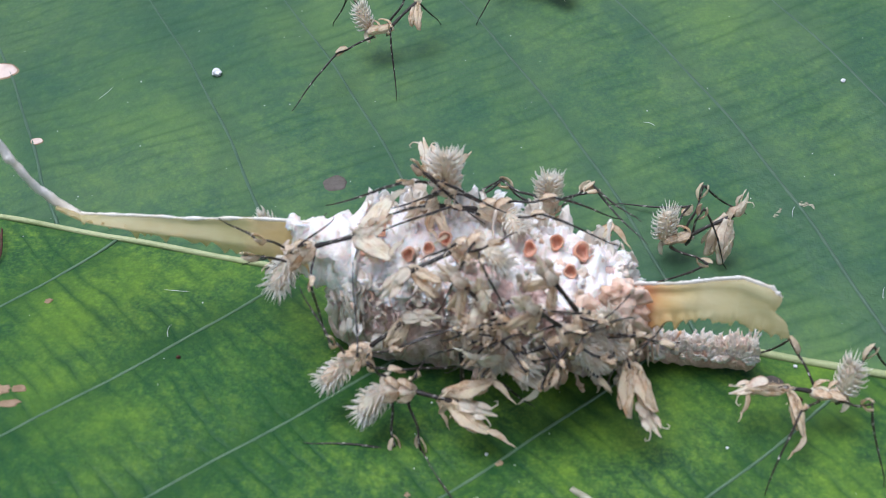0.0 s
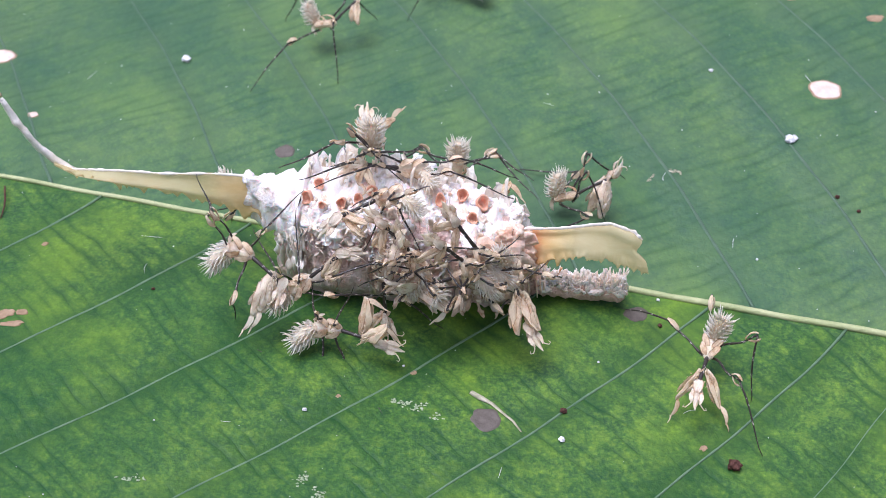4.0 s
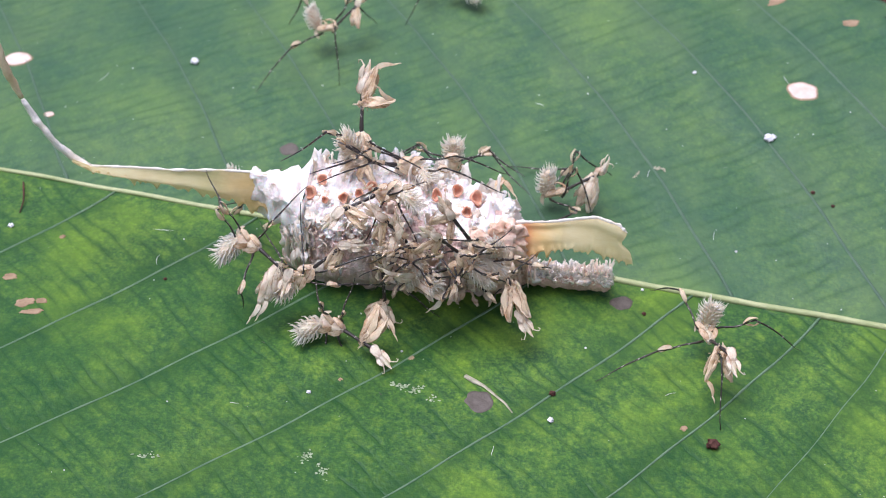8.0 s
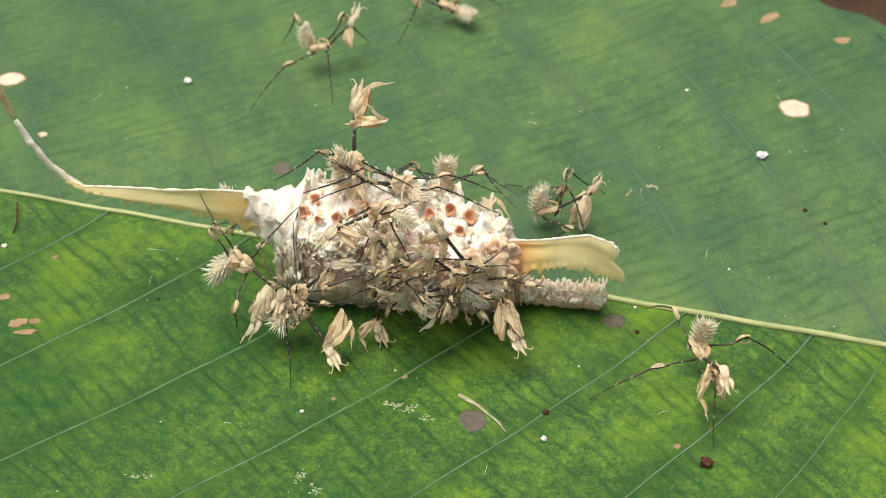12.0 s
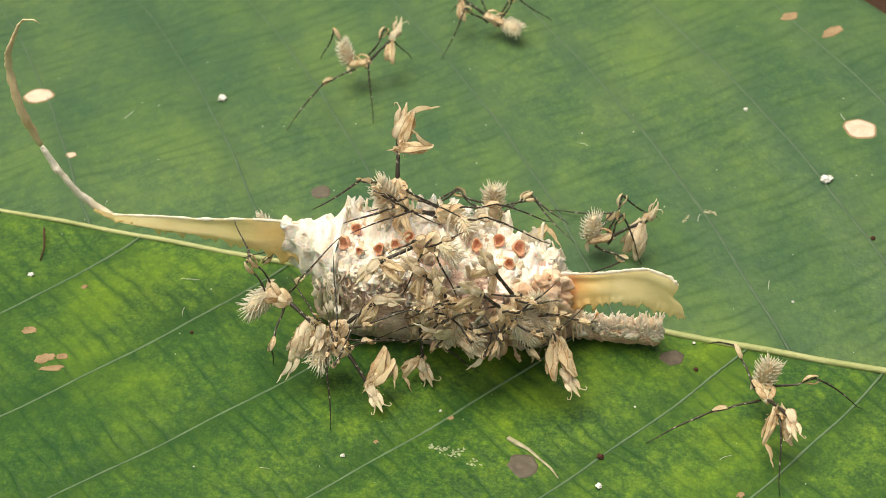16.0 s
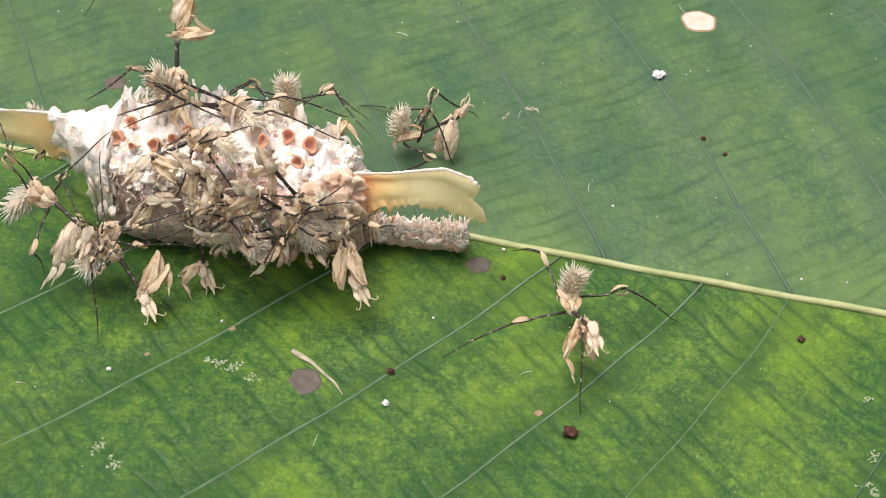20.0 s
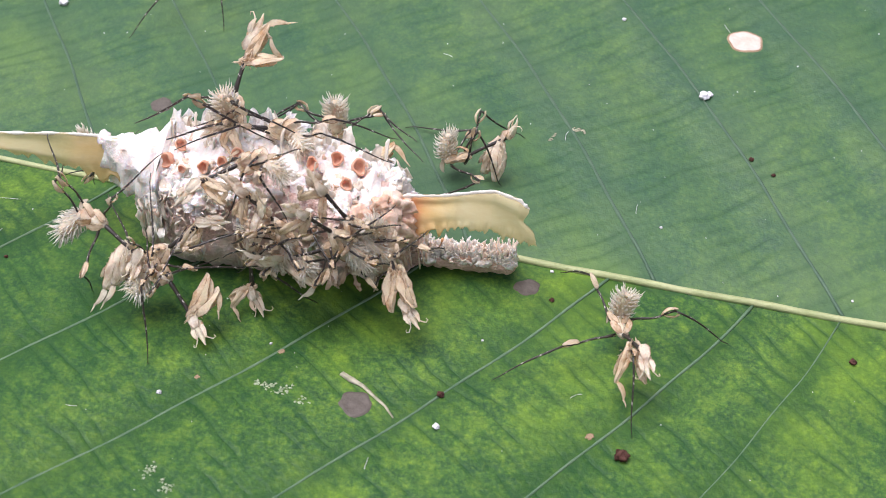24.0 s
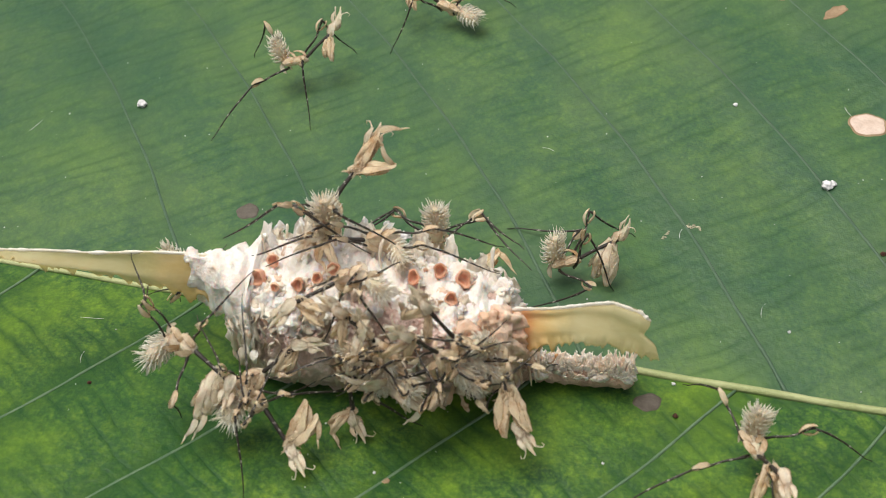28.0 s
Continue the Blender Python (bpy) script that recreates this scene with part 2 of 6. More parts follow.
def fin_material(name, x0, x1):
    """Dry ochre film, streaked lengthwise, stained orange at its root (x0) and paling towards its end (x1)."""
    m, n, l, b = mat(name, 0.42, 0.45)
    vec = coords(n, l, (1000, 1000, 1000))
    sp, rg = n.new("ShaderNodeSeparateXYZ"), n.new("ShaderNodeMapRange")
    l.new(vec, sp.inputs[0])
    rg.inputs["From Min"].default_value, rg.inputs["From Max"].default_value = x0, x1
    l.new(sp.outputs["X"], rg.inputs["Value"])
    blotch = noise_node(n, l, vec, 0.7, 4.0, 0.6)
    streak = noise_node(n, l, coords(n, l, (420, 1000, 1900)), 1.0, 5.0, 0.65)
    fac = mix(n, l, 0.35, rg.outputs["Result"], blotch)
    col = ramp(n, l, fac, (0.14, (0.82, 0.33, 0.13)), (0.30, (0.85, 0.55, 0.23)), (0.46, (0.86, 0.68, 0.31)), (0.85, (0.88, 0.81, 0.54)))
    col = mix(n, l, 0.3, col, ramp(n, l, streak, (0.35, (0.60, 0.43, 0.17)), (0.65, (0.84, 0.76, 0.52))))
    l.new(col, b.inputs["Base Color"])
    tr, ms, out = n.new("ShaderNodeBsdfTranslucent"), n.new("ShaderNodeMixShader"), n["Material Output"]
    ms.inputs["Fac"].default_value = 0.35
    l.new(col, tr.inputs["Color"])
    l.new(b.outputs[0], ms.inputs[1])
    l.new(tr.outputs[0], ms.inputs[2])
    clear, film = n.new("ShaderNodeBsdfTransparent"), n.new("ShaderNodeMixShader")
    clear.inputs["Color"].default_value = (0.98, 0.90, 0.72, 1)
    l.new(ramp(n, l, fac, (0.35, (0.06, 0.06, 0.06)), (0.75, (0.56, 0.56, 0.56))), film.inputs["Fac"])
    l.new(ms.outputs[0], film.inputs[1])
    l.new(clear.outputs[0], film.inputs[2])
    l.new(film.outputs[0], out.inputs["Surface"])
    bump(n, l, b, streak, 0.35, 0.14)
    return m


FIN_RIGHT, FIN_LEFT = fin_material("ochre_dry_film_right", 9.2, 12.2), fin_material("ochre_dry_film_left", -6.5, -15.0)
TAILTIP = two_tone("ochre_tail", (0.66, 0.46, 0.24), (0.88, 0.76, 0.52), 0.6, 5.0, 0.5, 0.4, 0.6, 0.15)
FINEDGE = two_tone("whitish_film_edge", (0.76, 0.67, 0.48), (0.92, 0.89, 0.80), 0.6, 4.0, 0.6, 0.3, 0.4, 0.1)
def husk_material(name, dark, light, rim, vary, through=0.25):
    """Dry straw-coloured skin: blotched, finely veined lengthwise, brown along the edges of its lobes, letting some light through."""
    m, n, l, b = mat(name, 0.62, 0.2)
    vec = coords(n, l, (1000, 1000, 1000))
    info, shift = n.new("ShaderNodeObjectInfo"), n.new("ShaderNodeVectorMath")
    shift.operation = "MULTIPLY_ADD"
    l.new(info.outputs["Random"], shift.inputs[0])
    shift.inputs[1].default_value = (40, 25, 15)
    l.new(vec, shift.inputs[2])
    blot = noise_node(n, l, shift.outputs["Vector"], 1.1, 4.0, 0.6)
    fine = noise_node(n, l, shift.outputs["Vector"], 9.0, 3.0, 0.6)
    vein = noise_node(n, l, coords(n, l, (700, 5200, 5200)), 1.0, 2.0, 0.5)
    col = ramp(n, l, blot, (0.30, dark), (0.46, light), (0.72, tuple(min(0.93, 1.06 * k) for k in light)))
    col = mix(n, l, 1.0, col, ramp(n, l, vein, (0.30, (0.86, 0.79, 0.71)), (0.42, (1.0, 1.0, 1.0))), "MULTIPLY")
    col = mix(n, l, 1.0, col, ramp(n, l, fine, (0.30, (0.86, 0.82, 0.78)), (0.55, (1.0, 1.0, 1.0))), "MULTIPLY")
    uv, sp = n.new("ShaderNodeUVMap"), n.new("ShaderNodeSeparateXYZ")
    uv.uv_map = "rim"
    l.new(uv.outputs["UV"], sp.inputs[0])
    edge = mix(n, l, 1.0, ramp(n, l, sp.outputs["X"], (0.78, (0, 0, 0)), (0.97, (1, 1, 1))), ramp(n, l, blot, (0.46, (1, 1, 1)), (0.66, (0.25, 0.25, 0.25))), "MULTIPLY")
    col = mix(n, l, edge, col, rim)
    shade = ramp(n, l, info.outputs["Random"], (0.0, (1 - vary, 1 - 1.12 * vary, 1 - 1.3 * vary)), (1.0, (1.0, 1.0, 1.0)))
    col = mix(n, l, 1.0, col, shade, "MULTIPLY")
    l.new(col, b.inputs["Base Color"])
    b.inputs["Subsurface Weight"].default_value, b.inputs["Subsurface Scale"].default_value = 0.25, 0.6
    b.inputs["Subsurface Radius"].default_value = (0.0010, 0.0007, 0.00045)
    tr, ms, out = n.new("ShaderNodeBsdfTranslucent"), n.new("ShaderNodeMixShader"), n["Material Output"]
    ms.inputs["Fac"].default_value = through
    l.new(col, tr.inputs["Color"])
    l.new(b.outputs[0], ms.inputs[1])
    l.new(tr.outputs[0], ms.inputs[2])
    clear, skin = n.new("ShaderNodeBsdfTransparent"), n.new("ShaderNodeMixShader")
    skin.inputs["Fac"].default_value = 0.12
    l.new(ms.outputs[0], skin.inputs[1])
    l.new(clear.outputs[0], skin.inputs[2])
    l.new(skin.outputs[0], out.inputs["Surface"])
    bump(n, l, b, mix(n, l, 0.5, vein, mix(n, l, 0.5, fine, blot)), 0.8, 0.16)
    return m


TAN = husk_material("straw_husk", (0.68, 0.44, 0.24), (0.96, 0.785, 0.555), (0.30, 0.15, 0.07), 0.13, 0.28)
PALE = husk_material("pale_husk", (0.82, 0.61, 0.42), (0.96, 0.845, 0.66), (0.42, 0.25, 0.14), 0.10, 0.26)
TUFT = husk_material("whitish_bristle", (0.94, 0.81, 0.61), (0.98, 0.93, 0.79), (0.6, 0.5, 0.4), 0.06, 0.2)
RUSSET = two_tone("russet_husk", (0.34, 0.20, 0.11), (0.62, 0.46, 0.30), 1.0, 5.0, 0.5, 0.4, 0.4, 0.1)
DARK = banded_material()
BARK = two_tone("grey_bark", (0.52, 0.31, 0.22), (0.84, 0.61, 0.48), 0.8, 5.0, 0.85, 0.2, 1.0, 0.3)
WHITE = two_tone("chalky_white", (0.70, 0.70, 0.70), (0.88, 0.88, 0.88), 2.0, 9.0, 0.8, 0.3)
BROWN = two_tone("dark_brown_grain", (0.035, 0.013, 0.010), (0.11, 0.045, 0.03), 2.0, 8.0, 0.7, 0.3, 0.8, 0.15)
SCAR = two_tone("bleached_patch", (0.50, 0.36, 0.27), (0.70, 0.57, 0.48), 0.8, 5.0, 0.7, 0.3, 0.5, 0.08, 0.0, 0.30, 0.55)
TORN = two_tone("brown_dead_patch", (0.20, 0.125, 0.065), (0.36, 0.255, 0.155), 1.2, 5.0, 0.7, 0.3, 0.6, 0.08)
STAIN = two_tone("violet_grey_stain", (0.065, 0.058, 0.042), (0.135, 0.115, 0.095), 1.6, 7.0, 0.6, 0.3, 0.5, 0.05)
STREAK = two_tone("pale_mined_streak", (0.20, 0.22, 0.12), (0.50, 0.47, 0.34), 2.0, 7.0, 0.7, 0.3, 0.6, 0.06)
FUZZ = two_tone("pinkish_fuzz", (0.96, 0.75, 0.61), (0.98, 0.91, 0.82), 0.9, 6.0, 0.6, 0.3, 0.5, 0.1, 0.4, 0.34, 0.6)
LICHEN = two_tone("grey_green_crust", (0.17, 0.26, 0.12), (0.42, 0.48, 0.32), 2.0, 7.0, 0.7, 0.3, 0.6, 0.06)


# ---- mesh helpers ----
def finish(name, bm, material, smooth=True):
    me = bpy.data.meshes.new(name)
    bmesh.ops.recalc_face_normals(bm, faces=bm.faces)
    for v in bm.verts:
        v.co *= MM
    bm.to_mesh(me)
    bm.free()
    me.materials.append(material)
    if smooth:
        for p in me.polygons:
            p.use_smooth = True
    return me


def part(name, bm, material, parent, label="", at=None):
    """One mesh object under a thing or part; bm may be a ready mesh that alike parts share."""
    me = finish(name, bm, material) if isinstance(bm, bmesh.types.BMesh) else bm
    ob = new(name, me)
    ob.parent = parent
    if at is not None:
        ob.matrix_basis = at
    if label:
        tagged(ob, label)
    return ob


def thing(name, label, category, at=(0, 0, 0), group="", kind=""):
    ob = new(name)
    ob.empty_display_size = 0.001
    ob.location = Vector(at) * MM
    return tagged(ob, label, category, group, kind)


def thing_mesh(name, bm, material, label, category, at=(0, 0, 0), group="", kind=""):
    ob = new(name, finish(name, bm, material))
    ob.location = Vector(at) * MM
    return tagged(ob, label, category, group, kind)


def tube(bm, pts, radii, seg=6, flat=1.0, jitter=0.0, side=None, rng=random):
    """A closed tapered tube along pts; flat squeezes it across its second axis."""
    pts = [Vector(p) for p in pts]
    if isinstance(radii, (int, float)):
        radii = [radii] * len(pts)
    rings, ref = [], Vector(side) if side else Vector((0.13, 0.31, 0.94))
    for i, p in enumerate(pts):
        d = (pts[min(i + 1, len(pts) - 1)] - pts[max(i - 1, 0)]).normalized()
        a = d.cross(ref)
        if a.length < 1e-3:
            a = d.cross(Vector((1, 0, 0.2)))
        a.normalize()
        b = d.cross(a).normalized()
        r = radii[i]
        ring = []
        for k in range(seg):
            th = 2 * math.pi * k / seg
            rr = r * (1 + jitter * (rng.random() - 0.5))
            ring.append(bm.verts.new(p + a * rr * math.cos(th) + b * rr * flat * math.sin(th)))
        rings.append(ring)
    for r0, r1 in zip(rings, rings[1:]):
        for k in range(seg):
            bm.faces.new((r0[k], r0[(k + 1) % seg], r1[(k + 1) % seg], r1[k]))
    bm.faces.new(rings[0][::-1])
    bm.faces.new(rings[-1])
    return bm


def arc(p0, p1, p2, n=6):
    """Points of a quadratic curve from p0 past p1 to p2."""
    p0, p1, p2 = Vector(p0), Vector(p1), Vector(p2)
    return [p0 * (1 - k) ** 2 + p1 * 2 * k * (1 - k) + p2 * k * k for k in (i / (n - 1) for i in range(n))]


def lobe(bm, a, b, width, thick, bend=(0, 0, 0), side=(0, 0, 1), n=8, tip=0.25, keel=0.2, round_=0.75):
    """A dry petal-like lobe from a to b: a fold along its middle, waved and rolled edges, an uneven outline."""
    rim = bm.loops.layers.uv.get("rim") or bm.loops.layers.uv.new("rim")
    a, b, side = Vector(a), Vector(b), Vector(side)
    d = (b - a).normalized()
    across = d.cross(side)
    if across.length < 1e-3:
        across = d.cross(Vector((0.3, 1, 0.2)))
    across.normalize()
    up = across.cross(d).normalized()
    seed = a.x * 3.1 + b.y * 5.3 + width * 7
    rows, mark = [], {}
    shape = ((-1, 0.34), (-0.82, 0.12), (-0.45, -0.06), (0, keel), (0.45, -0.08), (0.82, 0.10), (1, 0.38))
    for i in range(n):
        k = i / (n - 1)
        w = width * 0.5 * (math.sin(math.pi * (0.07 + 0.86 * k ** 0.85)) ** round_ * (1 - tip * k) + 0.06)
        c = a.lerp(b, k) + Vector(bend) * (4 * k * (1 - k))
        t = thick * 0.5
        row = []
        for half, line in ((1, shape), (-1, shape[::-1])):
            for u, h in line:
                wave = 0.16 * noise.noise(Vector((k * 4.5, u * 1.3, seed))) + 0.10 * abs(u) * noise.noise(Vector((k * 11, u * 2, seed + 4)))
                uneven = 1 + 0.22 * abs(u) * noise.noise(Vector((k * 6.0, 3 * u, seed + 8)))
                v = bm.verts.new(c + across * w * u * uneven + up * (h * w * 0.7 + wave * width + half * t * (1.15 - abs(u))))
                mark[v] = abs(u)
                row.append(v)
        rows.append(row)
    m = len(rows[0])
    made = []
    for r0, r1 in zip(rows, rows[1:]):
        for k in range(m):
            made.append(bm.faces.new((r0[k], r0[(k + 1) % m], r1[(k + 1) % m], r1[k])))
    bm.faces.new(rows[0][::-1])
    bm.faces.new(rows[-1])
    for f in made:
        for lp in f.loops:
            lp[rim].uv = (mark[lp.vert], 0.5)
    return bm


def pod(bm, a, b, width, thick, side=(0, 0, 1), n=14, bow=0.25, fat=0.25):
    """A folded husk like a seed pod: two convex halves that meet in a sunken brown seam, blunt at the root and narrowing to its end."""
    rim = bm.loops.layers.uv.get("rim") or bm.loops.layers.uv.new("rim")
    a, b, side = Vector(a), Vector(b), Vector(side)
    d = (b - a).normalized()
    across = d.cross(side).normalized()
    up = across.cross(d).normalized()
    seed = a.y * 3.7 + b.x * 2.1 + width * 5
    half = ((-1.0, 0.0, 1.0), (-0.86, 0.55, 0.75), (-0.5, 1.0, 0.2), (-0.16, 0.72, 0.5), (0.0, 0.42, 0.96), (0.16, 0.78, 0.5), (0.5, 0.95, 0.2), (0.86, 0.5, 0.75), (1.0, 0.0, 1.0), (0.6, -0.6, 0.5), (0.0, -0.8, 0.4), (-0.6, -0.6, 0.5))
    rows, mark = [], {}
    for i in range(n):
        k = i / (n - 1)
        w = width * 0.5 * (math.sin(math.pi * (0.08 + 0.84 * k ** 1.15)) ** 0.55 * (1 - 0.2 * k) + 0.05)
        c = a.lerp(b, k) + up * bow * math.sin(math.pi * k) + across * 0.10 * width * math.sin(5 * k + seed)
        th = 0.9 * (k - 0.4)
        ax, ux = across * math.cos(th) + up * math.sin(th), up * math.cos(th) - across * math.sin(th)
        row = []
        for u, h, r in half:
            q = c + ax * w * u * (1 + 0.30 * noise.noise(V(k * 5, u, seed))) + ux * w * fat * h * (1 + 0.6 * noise.noise(V(k * 6, u * 2, seed + 9))) + (across * 0.12 + up * 0.20) * width * noise.noise(V(k * 3.6, u * 1.6, seed + 3)) + up * 0.10 * width * noise.noise(V(k * 10, u * 3, seed + 6))
            v = bm.verts.new(q)
            mark[v] = r
            row.append(v)
        rows.append(row)
    made, m = [], len(half)
    for r0, r1 in zip(rows, rows[1:]):
        for k in range(m):
            made.append(bm.faces.new((r0[k], r0[(k + 1) % m], r1[(k + 1) % m], r1[k])))
    bm.faces.new(rows[0][::-1])
    bm.faces.new(rows[-1])
    for f in made:
        for lp in f.loops:
            lp[rim].uv = (mark[lp.vert], 0.5)
    return bm


def blob(bm, c, r, squash=(1, 1, 1), rough=0.25, sub=2, seed=0):
    made = bmesh.ops.create_icosphere(bm, subdivisions=sub, radius=1.0)["verts"]
    for v in made:
        k = 1 + rough * noise.noise(v.co * 1.7 + Vector((seed * 3.1, seed, 0))) * 2
        v.co = Vector(c) + Vector((v.co.x * squash[0], v.co.y * squash[1], v.co.z * squash[2])) * r * k
    return bm

# ---- the leaf: s runs along the midrib, n across it ----
M0, MD, MN = (-26.69, 7.71), (0.9741, -0.2262), (0.2262, 0.9741)


def sn(x, y):
    dx, dy = x - M0[0], y - M0[1]
    return dx * MD[0] + dy * MD[1], dx * MN[0] + dy * MN[1]


def xy(s, n):
    return M0[0] + s * MD[0] + n * MN[0], M0[1] + s * MD[1] + n * MN[1]


def vein_phase(s, n):
    return s + (0.58 * n + 0.006 * n * n if n > 0 else -0.66 * n + 0.002 * n * n)


def leaf_z(x, y):
    s, n = sn(x, y)
    z = 0.14 * (x / 30) ** 2 + 2.352 * x * y / 900 + 0.05 * (y / 30) ** 2 + 1.18 * abs(n) / 30
    quilt = 0.22 * abs(math.sin(math.pi * vein_phase(s, n) / 11.6)) * min(1, abs(n) / 6)
    return z + quilt - 0.11 + 0.25 * noise.noise(Vector((x * 0.05, y * 0.05, 3.3)))


def half_width(s):
    """Of the blade, from the tip at the far left to the stalk at the right."""
    k = (s + 95) / 190
    return 50.9 * max(0.0, math.sin(math.pi * min(max(k, 0.0), 1.0) ** 0.92)) ** 0.62 + 0.3


def on_leaf(x, y, h=0.0):
    return Vector((x, y, leaf_z(x, y) + h))


leaf = thing("leaf", "broad glossy dark green leaf with pale midrib", "leaf")
leaf["kind"] = "structure"


# where each side vein leaves the midrib, and how far it leans towards the tip
VEIN_LOW = ((-36, 0.6), (-24, 0.6), (-12, 0.6), (0, 0.60), (12.1, 0.64), (23.7, 0.69), (35.4, 0.69), (46.2, 0.67), (55.7, 0.60), (61.3, 0.44), (72.2, 0.42), (83, 0.4))
VEIN_UP = tuple((s, 0.58) for s in (-28, -16, -4.3, 11.0, 22.5, 36.9, 49.3, 61.5, 73, 84))


def between_veins(s, n):
    """0 on a side vein, 1 half way between two of them."""
    a, best = abs(n), 99.0
    for s0, lean in (VEIN_UP if n > 0 else VEIN_LOW):
        best = min(best, abs(s - (s0 - lean * a - (0.006 if n > 0 else 0.002) * a * a)))
    return min(1.0, best / 5.8)


def midrib_n(s):
    return 0.25 + 0.0006 * (s - 30) ** 2 * (1 if s < 30 else 0.8)


def leaf_blade():
    bm = bmesh.new()
    uv = bm.loops.layers.uv.new("veins")
    uv2 = bm.loops.layers.uv.new("between")
    uv = bm.loops.layers.uv["veins"]
    gap = {}
    NS, NN = 230, 110
    top, low, data = [], [], {}
    for i in range(NS + 1):
        s = -94 + 188 * i / NS
        hw = half_width(s)
        rt, rl = [], []
        for j in range(NN + 1):
            k = 2 * j / NN - 1
            n = hw * math.copysign(abs(k) ** 1.15, k) * (1.0 + 0.01 * math.sin(s * 0.9)) + midrib_n(s) * max(0.0, 1 - 2 * abs(k))
            x, y = xy(s, n)
            z = leaf_z(x, y) - (0.8 * max(0, abs(k) - 0.93) / 0.07) * 0.6
            v = bm.verts.new((x, y, z))
            data[v] = ((x * 0.66 - y * 0.75, x * 0.75 + y * 0.66), (x * 0.91 + y * 0.41 + 300, y * 0.91 - x * 0.41))
            rt.append(v)
            gap[v] = (between_veins(s, n), 0.5)
            w = bm.verts.new((x, y, z - 0.32))
            data[w] = data[v]
            gap[w] = gap[v]
            rl.append(w)
        top.append(rt)
        low.append(rl)
    upper = set()
    for i in range(NS):
        for j in range(NN):
            f = bm.faces.new((top[i][j], top[i + 1][j], top[i + 1][j + 1], top[i][j + 1]))
            if j >= NN // 2:
                upper.add(f)
            bm.faces.new((low[i][j], low[i][j + 1], low[i + 1][j + 1], low[i + 1][j]))
        for j in (0, NN):
            bm.faces.new((top[i][j], low[i][j], low[i + 1][j], top[i + 1][j]))
    for i in (0, NS):
        for j in range(NN):
            bm.faces.new((top[i][j], top[i][j + 1], low[i][j + 1], low[i][j]))
    for f in bm.faces:
        for lp in f.loops:
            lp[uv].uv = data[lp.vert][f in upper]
            lp[uv2].uv = gap[lp.vert]
    return bm


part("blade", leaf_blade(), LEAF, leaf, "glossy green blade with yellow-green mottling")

bm = bmesh.new()
pts, rad = [], []
for i in range(120):
    s = -90 + 180 * i / 119
    n = midrib_n(s)
    p = on_leaf(*xy(s, n))
    pts.append(p + V(0, 0, 0.06 + 0.05 * math.sin(s * 0.7)))
    rad.append(0.06 + 0.19 * min(1, (s + 92) / 130) * (1 + 0.06 * math.sin(s * 1.7)))
tube(bm, pts, rad, 8)
part("midrib", bm, MIDRIB, leaf, "pale yellow-green midrib")

for sign, bases in ((-1, VEIN_LOW), (1, VEIN_UP)):
    for s0, lean in bases:
        bm, pts, rad = bmesh.new(), [], []
        faint = 0.5 if s0 == 61.3 else 1.0
        for i in range(46):
            a = 0.05 + 36.35 * i / 45
            s = s0 - lean * a - (0.006 if sign > 0 else 0.002) * a * a + 0.06 * math.sin(a * 0.8 + s0)
            if a > half_width(s) - 1.5:
                break
            pts.append(on_leaf(*xy(s, sign * a + midrib_n(s) * max(0.0, 1 - a / 5)), (-0.02 if sign < 0 else -0.06) + 0.05 * max(0.0, 1 - a / 3)))
            rad.append(faint * (0.11 if sign < 0 else 0.15) * (1 - 0.45 * i / 45) * (1 + 0.12 * math.sin(i * 2.1)))
        tube(bm, pts, rad, 6)
        part("side_vein", bm, (DARKVEIN if s0 > 70 else VEIN) if sign < 0 else FAINT, leaf)


def patch(x, y, rx, ry, rz, material, name, label, seed, ragged=0.25, h=0.045, seg=40, freq=1.6):
    """A thin crust or dead spot on the blade, with an uneven outline and a slightly raised rim."""
    bm = bmesh.new()
    rings = []
    for k, lift in ((0.35, 0.012), (0.75, 0.0), (0.93, 0.03), (1.0, -0.07)):
        ring = []
        for i in range(seg):
            a = 2 * math.pi * i / seg
            r = k * (1 + ragged * noise.noise(Vector((math.cos(a) * freq + seed * 5, math.sin(a) * freq, seed))) * 2)
            px, py = rx * r * math.cos(a), ry * r * math.sin(a)
            c, s = math.cos(rz), math.sin(rz)
            qx, qy = x + px * c - py * s, y + px * s + py * c
            ring.append(bm.verts.new(on_leaf(qx, qy, h + lift)))
        rings.append(ring)
    bm.faces.new(rings[0])
    for r0, r1 in zip(rings, rings[1:]):
        for i in range(seg):
            bm.faces.new((r0[i], r0[(i + 1) % seg], r1[(i + 1) % seg], r1[i]))
    return part(name, bm, material, leaf, label)


def crumbs(x, y, rx, ry, rz, material, label, seed):
    """A loose crust of small flat crumbs on the blade."""
    rng, bm = random.Random(seed), bmesh.new()
    c, s = math.cos(rz), math.sin(rz)
    for k in range(int(60 * (rx * ry) ** 0.5)):
        px, py = rx * rng.gauss(0, 0.55), ry * rng.gauss(0, 0.55)
        r = rng.uniform(0.04, 0.10)
        blob(bm, on_leaf(x + px * c - py * s, y + px * s + py * c, 0.02), r, (rng.uniform(0.8, 1.5), rng.uniform(0.7, 1.1), 0.45), 0.5, 1, k)
    part("crust", bm, material, leaf, label)


